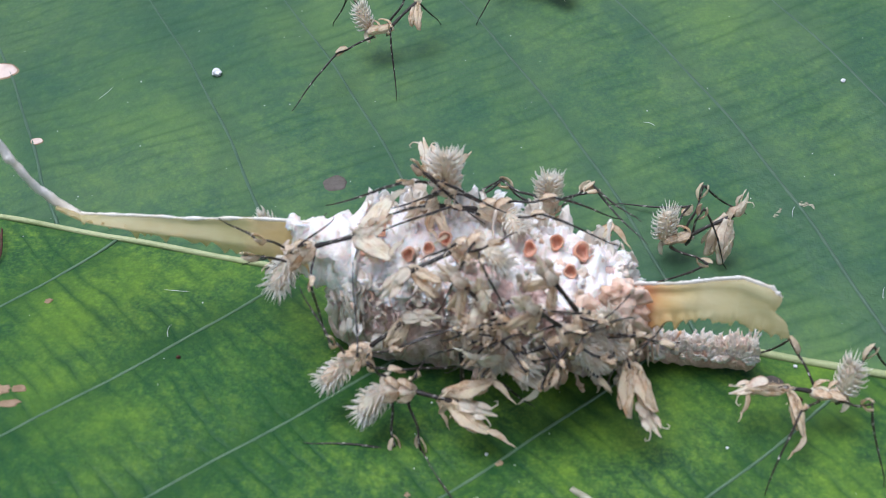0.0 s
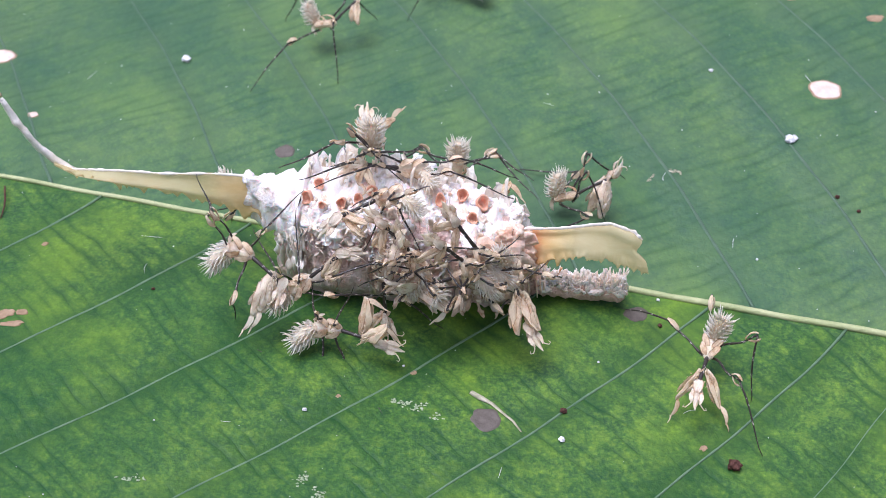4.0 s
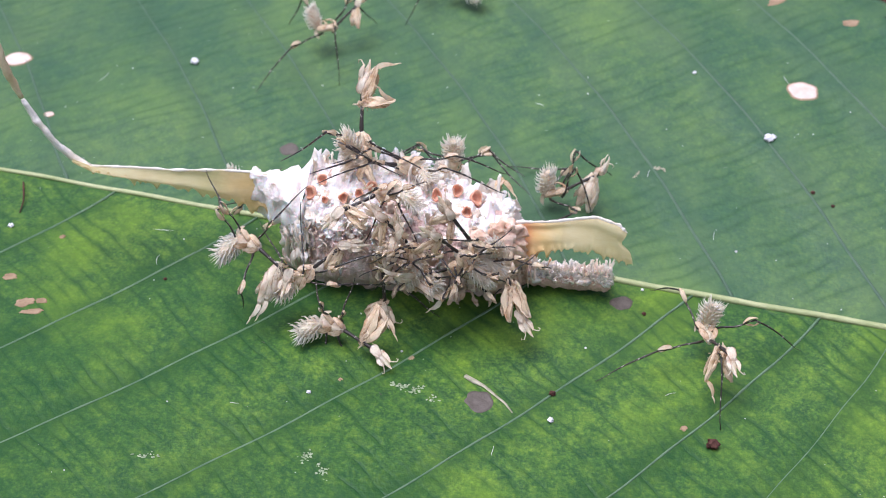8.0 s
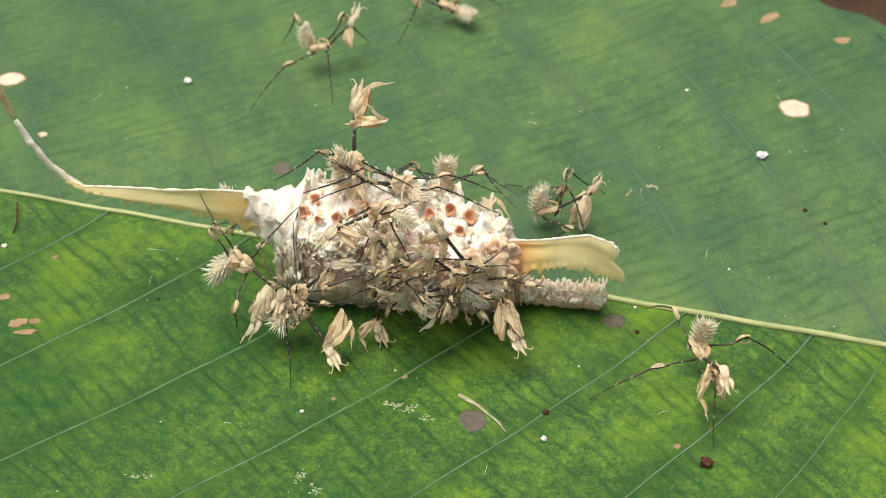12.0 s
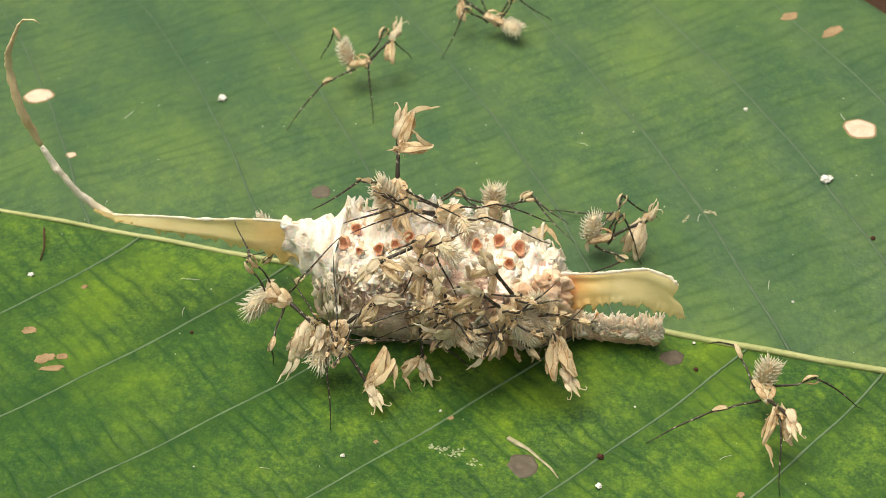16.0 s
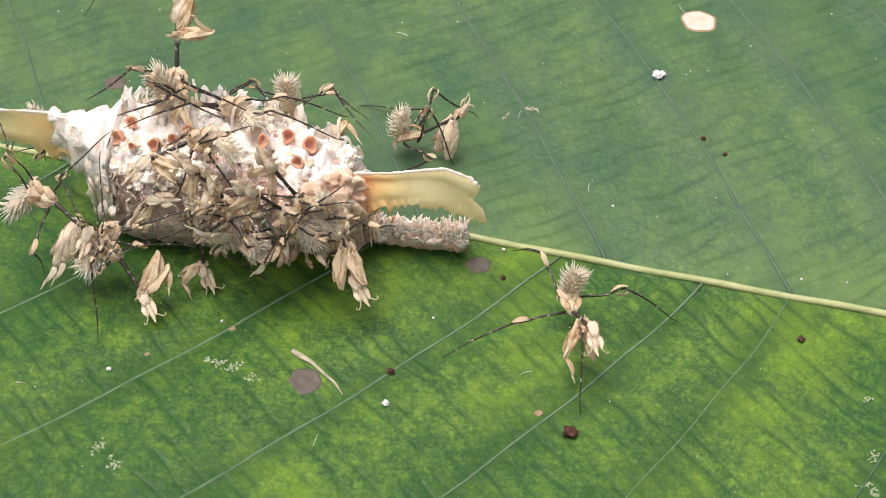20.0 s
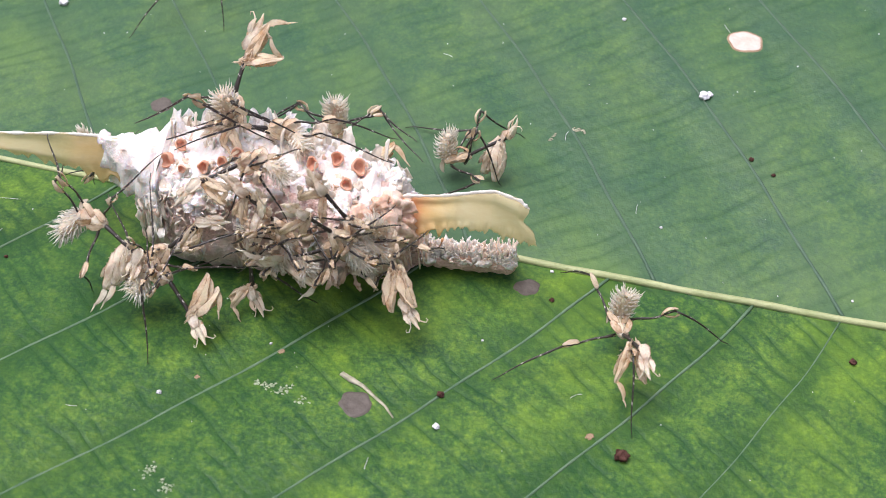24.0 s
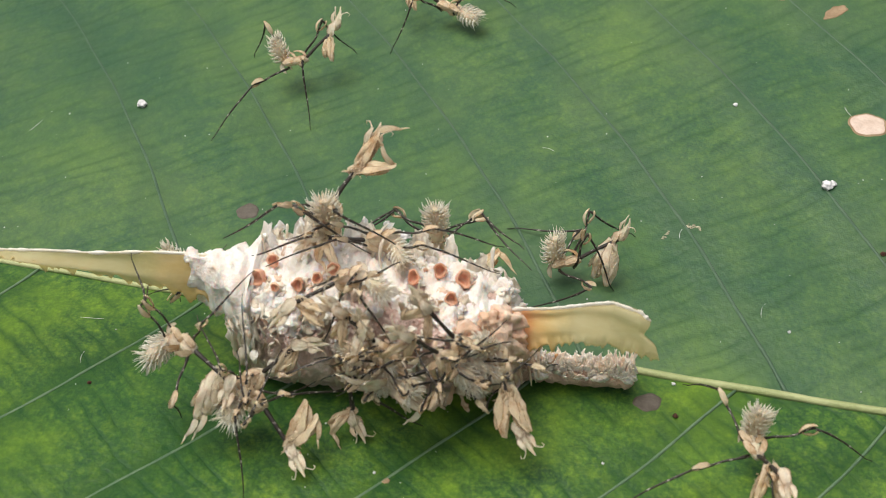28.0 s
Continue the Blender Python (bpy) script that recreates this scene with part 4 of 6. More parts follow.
def fin(name, label, top, low, y0, y1, material, edge_material, teeth, seed, torn=0.0, lean=0.0, fold=0.0, band=0.1):
    """An upright dry film between a top and a bottom edge, with a thick whitish upper rim and a fringe below."""
    bm = bmesh.new()
    N, K = 120, 14

    def along(line, k):
        f = k * (len(line) - 1)
        i = min(int(f), len(line) - 2)
        a, b = line[i], line[i + 1]
        f -= i
        return a[0] + (b[0] - a[0]) * f, a[1] + (b[1] - a[1]) * f
    rows, rim = [], []
    for i in range(N + 1):
        k = i / N
        (xt, zt), (xl, zl) = along(top, k), along(low, k)
        rag = noise.noise(Vector((k * 22, seed, 0))) + 0.3 * noise.noise(Vector((k * 60, seed, 5)))
        deep = zt - zl
        tooth = teeth * max(-0.25, rag) * min(1, deep / 1.2)
        y = y0 + (y1 - y0) * k
        row = []
        for j in range(K + 1):
            f = j / K
            wave = 0.3 * noise.noise(Vector((k * 3, f * 2.5, seed))) + 0.03 * noise.noise(Vector((k * 9, f * 5, seed))) + 0.25 * math.sin(f * 2.6) * deep / 4
            row.append(Vector((xt + (xl - xt) * f - torn * (math.exp(-((f - 0.30) / 0.2) ** 2) + 0.12 * noise.noise(Vector((f * 9, 1, 1)))) * max(0, k - 0.7) * 3.3, y - wave - 0.25 * f - fold * math.exp(-((f - 0.12) / 0.13) ** 2) - lean * f, zt + (zl - zt) * f + 0.96 * lean * f - tooth * max(0.0, f - 0.72) / 0.28)))
        rows.append(row)
        rim.append(row[0].lerp(row[1], min(1.0, band * 1.6)))
    front = [[bm.verts.new(p + Vector((0, -0.06, 0))) for p in r] for r in rows]
    back = [[bm.verts.new(p + Vector((0, 0.06, 0))) for p in r] for r in rows]
    for i in range(N):
        for j in range(K):
            bm.faces.new((front[i][j], front[i + 1][j], front[i + 1][j + 1], front[i][j + 1]))
            bm.faces.new((back[i][j], back[i][j + 1], back[i + 1][j + 1], back[i + 1][j]))
        for j in (0, K):
            bm.faces.new((front[i][j], back[i][j], back[i + 1][j], front[i + 1][j]))
    for i in (0, N):
        for j in range(K):
            bm.faces.new((front[i][j], front[i][j + 1], back[i][j + 1], back[i][j]))
    turn = Matrix.Rotation(-radians(CASE_TURN), 4, "Z") @ Matrix.Translation(-CASE_AT)
    bm.transform(turn)
    f = part(name, bm, material, case, label)
    eb = bmesh.new()
    tube(eb, rim, [band * (0.85 + 0.7 * noise.noise(Vector((i * 0.17, seed, 2)))) * min(1.0, (1.0 - i / N) * 5 + 0.35) for i in range(N + 1)], 8, 0.09 / band, 0.2, side=(0, 1, 0))
    eb.transform(turn)
    part("rim", eb, edge_material, f, "whitish crumpled rim")
    return f

fin("left_fin", "long ochre film that narrows and curls up into a pale tail",
    ((-12.6, 8.42), (-16.6, 8.5), (-19.9, 8.3), (-22.8, 8.25), (-24.9, 8.2), (-26.2, 7.95), (-27.4, 8.55)),
    ((-12.6, 4.9), (-15.2, 5.5), (-18.5, 6.4), (-21.8, 6.9), (-24.4, 7.35), (-25.8, 7.6), (-27.3, 8.4)),
    0.8, 2.0, FIN_LEFT, FINEDGE, 1.5, 1.0, 0.0, 0.5, 0.0, 0.14)
fin("right_fin", "short ochre film with orange root and torn end",
    ((3.9, 6.2), (6.0, 6.75), (8.7, 7.2), (10.6, 7.84), (12.1, 7.64), (12.75, 7.1)),
    ((4.2, 2.6), (6.7, 3.9), (8.5, 4.6), (10.2, 4.7), (11.9, 4.3), (13.2, 3.95)),
    -1.6, -3.2, FIN_RIGHT, FINEDGE, 0.8, 6.0, 0.6, 1.1, 0.18, 0.22)

# the tail: waxy white where it leaves the film, ochre and twisted above, with a thin curled tip
TAIL = ((-26.3, 7.6), (-27.53, 8.4), (-28.51, 9.54), (-29.38, 11.25), (-29.97, 12.27), (-30.59, 14.03), (-30.98, 15.9), (-31.24, 17.4), (-31.39, 19.1), (-31.36, 20.5),
        (-31.1, 21.8), (-30.6, 22.84), (-30.1, 23.8), (-29.6, 24.3), (-29.0, 24.4), (-28.6, 24.0))
TAIL_R = (0.36, 0.42, 0.44, 0.40, 0.36, 0.32, 0.40, 0.44, 0.36, 0.24, 0.22, 0.2, 0.14, 0.10, 0.07, 0.03)
TO_CASE = Matrix.Rotation(-radians(CASE_TURN), 4, "Z") @ Matrix.Translation(-CASE_AT)
for name, i0, i1, material, label in (("tail", 0, 6, FINEDGE, "waxy white tail of the film"), ("tail_tip", 5, 16, TAILTIP, "ochre twisted tail with a thin curled tip")):
    bm, pts, rad = bmesh.new(), [], []
    for i in range(i0, i1 - 1):
        for j in range(5):
            f = j / 5
            pts.append(V(TAIL[i][0] * (1 - f) + TAIL[i + 1][0] * f + 0.4 * min(1.0, (i + f) / 3), 2.0 + 0.12 * math.sin(i * 1.7 + f), TAIL[i][1] * (1 - f) + TAIL[i + 1][1] * f + 0.15))
            rad.append((TAIL_R[i] * (1 - f) + TAIL_R[i + 1] * f) * (1 + 0.25 * noise.noise(Vector((i + f, 3, 1)) * 2.3)))
    tube(bm, pts, rad, 9, 0.6, 0.3, rng=random.Random(9))
    bm.transform(TO_CASE)
    part(name, bm, material, case, label)

# lumpy crust where the right fin grows out of the case
for i, (x, y, z, r) in enumerate(((4.2, -2.9, 6.7, 0.8), (4.7, -2.7, 6.2, 0.75), (4.0, -3.6, 6.0, 0.8), (4.9, -2.9, 5.4, 0.75), (4.4, -3.7, 5.1, 0.8), (4.9, -3.2, 4.5, 0.7), (3.6, -3.2, 7.0, 0.6))):
    bm = bmesh.new()
    blob(bm, (x, y, z), r, (1.0, 0.8, 1.0), 0.45, 3, i + 2)
    for v in bm.verts:
        v.co += Vector((1, -1, 1)) * 0.12 * noise.noise(v.co * 3.3)
    bm.transform(TO_CASE)
    part("crust_lump", bm, PINK, case, "salmon-pink lump of crust")

# wrinkled foam collar that grips the root of the left fin, and ochre drips below it
rng = random.Random(31)


def collar():
    """A pleated sleeve of foam that widens from the fin's root to the end of the loaf."""
    bm, rings, N, K = bmesh.new(), [], 34, 46
    for i in range(N + 1):
        k = i / N
        x = -11.0 + 4.2 * k
        top, low = 8.75 - 0.45 * math.sin(k * 2.0), 4.9 - 2.4 * k
        half = 0.42 + 2.9 * k ** 1.35
        cy = -0.75 + 0.35 * k
        ring = []
        for j in range(K):
            a = 2 * math.pi * j / K
            c, sn_ = math.cos(a), math.sin(a)
            pleat = 0.16 * math.sin(6.5 * k * math.pi + 0.8 * math.sin(a * 2) + 2 * noise.noise(V(c * 1.5, sn_ * 1.5, 4))) * (0.5 + k)
            q = V(x, cy + (half + pleat) * math.copysign(abs(c) ** 0.8, c), (top + low) / 2 + ((top - low) / 2 + pleat) * math.copysign(abs(sn_) ** 0.75, sn_))
            q += V(0.35, 0.3, 0.3) * noise.noise(q * 1.4) + V(0.12, 0.12, 0.12) * noise.noise(q * 4.0)
            ring.append(bm.verts.new(q))
        rings.append(ring)
    for r0, r1 in zip(rings, rings[1:]):
        for j in range(K):
            bm.faces.new((r0[j], r0[(j + 1) % K], r1[(j + 1) % K], r1[j]))
    bm.faces.new(rings[0])
    bm.faces.new(rings[-1])
    return bm


part("foam_collar", collar(), FOAM, case, "pleated white foam collar")
for i in range(12):
    k = i / 11
    bm = bmesh.new()
    z0, z1 = 8.2 - 0.5 * k, 5.6 - 3.6 * k
    x = -10.2 + 2.8 * k
    y = -0.1 + 0.2 * k + rng.uniform(-0.15, 0.15)
    w = 0.15 + 2.6 * k
    pts = [V(x + 0.12 * math.sin(j * 1.9 + i) + 0.25 * k * j, y - w * math.sin(math.pi * (0.10 + 0.11 * j)), z0 + (z1 - z0) * j / 6 + rng.uniform(-.08, .08)) for j in range(7)]
    tube(bm, pts, [(0.16 + 0.10 * k) * s for s in (1.0, 1.2, 1.1, 0.9, 0.9, 0.7, 0.35)], 8, 0.8, 0.35, rng=rng)
    part("foam_fold", bm, FOAM if rng.random() < 0.75 else FRILL, case)
for i in range(5):
    bm = bmesh.new()
    x, L = -9.9 + 0.42 * i, rng.uniform(1.0, 1.9)
    tube(bm, arc((x, 0.0, 5.2), (x + 0.15, -0.25, 4.6), (x + rng.uniform(-0.2, 0.4), -0.2, 5.0 - L), 6), (0.32, 0.3, 0.24, 0.2, 0.16, 0.08), 7, 0.6, 0.3, rng=rng)
    part("film_drip", bm, FIN_LEFT, case, "ochre drip of dried film")

# ---- the broken twig under the right end ----
twig = thing("twig", "short broken grey-brown twig with pinkish-white fuzz on top", "twig", (9.0, -2.0, 1.0))
bm = bmesh.new()
pts = [V(-4.5 + 7.65 * i / 30, 0.75 - 1.18 * i / 30, -0.15 + 0.3 * i / 30) for i in range(31)]
tube(bm, pts, [0.86 + 0.16 * noise.noise(Vector((i * 0.6, 1, 2))) - (0.25 if i == 30 else 0) for i in range(31)], 18, 1.0, 0.22, rng=random.Random(4))
part("bark", bm, BARK, twig, "rough grey-brown bark")
rng = random.Random(23)
fz = bmesh.new()
for i in range(430):
    k = rng.uniform(-0.9, 1.03)
    a = min(max(rng.gauss(0.5, 0.5), -0.9), 1.5)
    side = V(0, -math.sin(a), math.cos(a))
    p = V(3.0 * k, -0.15 * k * 2.6, 0.1) + side * 0.72
    d = (side * 0.5 + V(rng.uniform(-0.35, 0.35), rng.uniform(-0.2, 0.2), 0.8)).normalized()
    L = rng.uniform(0.4, 1.15) * (1.0 if a < 0.8 else 0.65) * (1.25 if k > 0.5 else 0.8)
    w = rng.uniform(0.08, 0.17)
    tube(fz, [p - d * 0.15, p + d * L * 0.4 + V(rng.uniform(-.12, .12), 0, 0), p + d * L * 0.8 + V(rng.uniform(-.1, .1), 0, 0), p + d * L], (w * 1.5, w, w * 0.7, w * 0.2), 6, 0.5, 0.5, rng=rng)
for i in range(22):
    k, a = rng.uniform(-1.0, 1.0), rng.uniform(-0.6, 1.35)
    blob(fz, V(3.0 * k, -0.39 * k, 0.1) + V(0, -math.sin(a), math.cos(a)) * 0.82, rng.uniform(0.16, 0.34), (1.2, 0.8, 0.8), 0.5, 2, i)
part("fuzz", fz, FUZZ, twig, "pinkish-white flaky fuzz")
for i in range(6):
    bm = bmesh.new()
    x = -4.4 + 0.36 * i + rng.uniform(-0.3, 0.3)
    tube(bm, arc((x, -0.2 + 0.05 * i, 2.6), (x + 0.1, -1.2, 2.0), (x + rng.uniform(-0.2, 0.3), -1.05 - 0.05 * i, 0.5 + rng.uniform(-0.4, 0.5)), 7), [rng.uniform(0.5, 1.1) * w for w in (0.24, 0.20, 0.13, 0.10, 0.09, 0.12, 0.04)], 8, 0.6, 0.7, rng=rng)
    part("film_peg", bm, PINK, twig, "salmon-pink peg of dried film")

# thin threads between the film's fringe and the fuzz of the twig
rng = random.Random(41)
for i in range(3):
    x = 7.4 + 3.2 * i / 2 + rng.uniform(-0.2, 0.2)
    bm = bmesh.new()
    top = V(x, -3.9, 5.0 + rng.uniform(-0.3, 0.2))
    foot = V(x + rng.uniform(-0.5, 0.5), -2.3 - 0.14 * (x - 6), 2.2 + rng.uniform(-0.2, 0.2))
    tube(bm, arc(top, (top + foot) / 2 + V(rng.uniform(-0.3, 0.3), -0.4, 0), foot, 6), [rng.uniform(0.8, 1.3) * r for r in (0.10, 0.05, 0.03, 0.025, 0.03, 0.05)], 6, 0.7, 0.4, rng=rng)
    bm.transform(Matrix.Translation(V(-9.0, 2.0, -1.0)))
    part("film_thread", bm, FIN_RIGHT if x < 8.5 else FUZZ, twig, "thread of dried film")

# ---- mantis hatchlings ----
FEMUR, TIBIA, NECK = 3.3, 5.0, 3.0
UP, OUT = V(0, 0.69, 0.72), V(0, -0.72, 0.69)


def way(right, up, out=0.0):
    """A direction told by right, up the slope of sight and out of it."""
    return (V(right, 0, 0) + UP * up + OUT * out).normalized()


def axes(d, up, at=(0, 0, 0)):
    """The pose, in millimetres, whose x runs along d and whose z leans to up."""
    x = Vector(d).normalized()
    y = Vector(up).cross(x)
    if y.length < 1e-4:
        y = Vector((0.2, 1, 0.1)).cross(x)
    y.normalize()
    z = x.cross(y)
    m = Matrix((x, y, z)).transposed().to_4x4()
    m.translation = Vector(at) * MM
    return m


def abdomen_meshes(size=1.0):
    """A ringed abdomen that arches up, and the rows of flat pointed scales that fan out from every ring."""
    rng = random.Random(3)
    body, spikes = bmesh.new(), bmesh.new()

    def mid(x):
        return V(x, 0, 0.16 * x * x)
    prof = ((0.0, 0.30), (0.12, 0.40), (0.3, 0.38), (0.36, 0.48), (0.56, 0.46), (0.62, 0.55), (0.84, 0.52), (0.9, 0.58), (1.12, 0.53), (1.18, 0.57), (1.42, 0.48), (1.48, 0.50), (1.72, 0.36), (1.95, 0.12))
    tube(body, [mid(x) for x, r in prof], [r for x, r in prof], 14, 0.8, 0.05, rng=rng)
    for y in (0.42, -0.42):                     # paired flaps at the root
        lobe(body, (0.15, y * 0.5, -0.2), (-0.75, y * 1.1, -0.35), 0.42, 0.06, (0, y * 0.25, -0.1), (0, y, 0.4), 7, 0.3)
    for i in range(6):                          # one dense comb of fine teeth on the hind edge of every ring
        x = 0.26 + 0.30 * i
        r = 0.34 + 0.22 * math.sin(min(1, x / 1.9) * 2.6)
        for k in range(13):
            a = 2 * math.pi * (k + 0.4 * (i % 2)) / 13 + rng.uniform(-0.12, 0.12)
            o = V(0, math.cos(a), 0.85 * math.sin(a))
            p = mid(x) + o * r * 0.88
            d = (o * rng.uniform(0.9, 1.2) + V(0.45 + 0.10 * i, 0, 0.08)).normalized()
            L, w = rng.uniform(0.34, 0.66), rng.uniform(0.065, 0.10)
            tube(spikes, [p - d * 0.06, p + d * L * 0.35 + o * 0.02, p + d * L * 0.72 + o * 0.05, p + d * L + V(rng.uniform(0.05, 0.18), rng.uniform(-0.09, 0.09), rng.uniform(-0.05, 0.10))], (w, w * 0.9, w * 0.5, 0.008), 4, 0.45, side=o.cross(d))
    for k in range(15):
        a = 2 * math.pi * k / 15
        p = mid(1.72) + V(0, 0.2 * math.cos(a), 0.2 * math.sin(a))
        f = rng.uniform(0.22, 0.44)
        tube(spikes, [p, p + V(0.25, 0.16 * math.cos(a), 0.16 * math.sin(a) + 0.1), p + V(rng.uniform(0.5, 0.9), f * math.cos(a), f * math.sin(a) + 0.25)], (0.075, 0.06, 0.008), 4, 0.5)
    for shape in (body, spikes):
        for v in shape.verts:
            v.co *= size
    return finish("abdomen", body, PALE), finish("bristles", spikes, TUFT)


def head_mesh():
    bm = bmesh.new()
    tube(bm, [(0, 0, 0), (0.15, 0, 0.03), (0.4, 0, 0.05), (0.65, 0, 0.06), (0.95, 0, 0.10), (1.25, 0, 0.20), (1.5, 0.03, 0.34)], (0.16, 0.33, 0.36, 0.27, 0.17, 0.09, 0.03), 10, 0.75, 0.1)
    lobe(bm, (0.3, 0.2, 0.1), (1.15, 0.24, 0.34), 0.3, 0.06, (0, 0.08, 0.1))
    lobe(bm, (0.3, -0.2, 0.1), (1.05, -0.24, 0.3), 0.3, 0.06, (0, -0.08, 0.1))
    lobe(bm, (-0.45, 0, 0.12), (0.45, 0, 0.30), 0.62, 0.06, (0, 0, 0.12), (0, 0, 1), 8, 0.1, 0.3, 0.6)
    for v in bm.verts:
        v.co *= 1.15
    return finish("head", bm, PALE)


def antenna_mesh(s):
    bm = bmesh.new()
    pts = [(0, 0, 0), (0.3, 0.1 * s, 0.1), (0.65, 0.28 * s, 0.12), (0.85, 0.5 * s, -0.02), (0.78, 0.66 * s, -0.16), (0.62, 0.6 * s, -0.2)]
    tube(bm, pts, (0.05, 0.045, 0.04, 0.035, 0.03, 0.02), 5)
    return finish("antenna", bm, PALE)


def fore_meshes(width, size=1.0):
    fem = bmesh.new()
    pod(fem, (-0.1, 0, 0), (2.8, 0, 0.1), width, 0.1, (0, 0.25, 1), 16, 0.22)
    lobe(fem, (0.5, -0.1, -0.05), (2.3, -0.42 * width, 0.05), width * 0.45, 0.05, (0, -0.10, 0.0), (0, 0.6, 1), 9, 0.3)
    for i in range(5):
        p = V(0.6 + 0.36 * i, -0.40 * width, 0.1)
        tube(fem, [p, p + V(0.05, -0.16, 0.05)], (0.04, 0.012), 4)
    rng = random.Random(21)
    for i in range(9):                          # pale flat teeth along the back of the root
        p = V(0.1 + 0.12 * i, rng.uniform(-0.1, 0.35) * width, 0.16)
        tube(fem, [p, p + V(-0.12, 0.06, 0.16), p + V(-0.30 - 0.2 * rng.random(), rng.uniform(-0.1, 0.2), rng.uniform(0.25, 0.45))], (0.07, 0.05, 0.008), 4, 0.5)
    tib = bmesh.new()
    lobe(tib, (0, 0, 0), (1.35, 0, 0.1), 0.42, 0.08, (0, 0.14, 0.12), (0, 0.2, 1), 8, 0.35)
    tube(tib, arc((1.25, 0, 0.1), (1.6, 0.08, 0.28), (1.85, 0.0, 0.1), 5), (0.08, 0.06, 0.05, 0.04, 0.02), 5)
    for shape in (fem, tib):
        for v in shape.verts:
            v.co *= size
    return finish("fore_femur", fem, TAN), finish("fore_tibia", tib, TAN)


def leg_meshes():
    rng = random.Random(8)
    fem = bmesh.new()
    tube(fem, [(FEMUR * k / 8, 0.07 * math.sin(k * 1.1), 0.08 * math.sin(k * 0.9)) for k in range(9)], (0.11, 0.10, 0.075, 0.085, 0.068, 0.08, 0.062, 0.072, 0.075), 6, 1.0, 0.25, rng=rng)
    kl = bmesh.new()
    lobe(kl, (FEMUR - 0.95, 0, 0.02), (FEMUR + 0.15, 0.05, 0.16), 0.38, 0.06, (0, 0.05, 0.2), (0, 0.3, 1), 8, 0.25, 0.4, 0.7)
    lobe(kl, (FEMUR - 0.8, -0.05, -0.05), (FEMUR + 0.12, -0.1, -0.2), 0.30, 0.08, (0, -0.1, -0.1), (0, 1, 0.3), 7, 0.1, 0.2, 0.6)
    tib = bmesh.new()
    pts = [(0, 0, 0), (0.5, 0.02, 0.08), (1.1, 0.04, 0.14), (1.8, 0.02, 0.17), (2.5, 0, 0.16), (3.2, -0.02, 0.10), (3.8, -0.02, 0.03), (4.4, 0.0, -0.05), (TIBIA, 0.06, 0.0)]
    tube(tib, pts, (0.075, 0.066, 0.08, 0.06, 0.066, 0.05, 0.044, 0.034, 0.022), 6, 1.0, 0.2, rng=rng)
    return finish("femur", fem, DARK), finish("knee_lobe", kl, TAN), finish("tibia", tib, DARK)


def thorax_mesh():
    bm = bmesh.new()
    tube(bm, [(-0.95, 0, 0), (-0.8, 0, 0), (-0.45, 0, 0.03), (-0.1, 0, 0), (0.0, 0, 0), (0.35, 0, 0.03), (0.75, 0, 0.02), (0.95, 0, 0)], (0.22, 0.38, 0.46, 0.34, 0.36, 0.43, 0.34, 0.2), 14, 0.85, 0.16)
    for v in bm.verts:
        v.co += V(0.10, 0.10, 0.10) * noise.noise(v.co * 3.0)
    return finish("thorax", bm, PALE)


def thorax_lobe_mesh():
    bm = bmesh.new()
    lobe(bm, (0.4, 0, 0), (-0.62, 0, 0.2), 0.46, 0.05, (0, 0, 0.18), (0, 0, 1), 8, 0.1, 0.2, 0.6)
    return finish("thorax_lobe", bm, TAN)


def neck_mesh():
    bm = bmesh.new()
    tube(bm, [(NECK * k / 8, 0, 0.10 * math.sin(math.pi * k / 8)) for k in range(9)], (0.11, 0.15, 0.13, 0.12, 0.12, 0.13, 0.15, 0.16, 0.07), 8, 0.85, 0.12)
    return finish("pronotum", bm, DARK)


def eye_mesh():
    bm = bmesh.new()
    blob(bm, (0, 0, 0), 0.11, (1.4, 0.8, 1.0), 0.05, 2)
    return finish("eye", bm, RUSSET)


ABDOMENS = {True: abdomen_meshes(0.92), False: abdomen_meshes(1.02)}
HEAD, ANT_L, ANT_R, EYE = head_mesh(), antenna_mesh(1), antenna_mesh(-1), eye_mesh()
ARMS = {"tan": fore_meshes(1.0), "pale": fore_meshes(1.3), "small": fore_meshes(0.95, 0.66), "slim": fore_meshes(0.8, 0.92)}
for k in (0, 1):
    ARMS["pale"][k].materials[0] = PALE
LEG_F, LEG_K, LEG_T = leg_meshes()
THORAX, PRONOTUM, THORAX_LOBE = thorax_mesh(), neck_mesh(), thorax_lobe_mesh()
HIPS = (V(0.45, 0.35, -0.25), V(0.45, -0.35, -0.25), V(-0.5, 0.38, -0.25), V(-0.5, -0.38, -0.25))


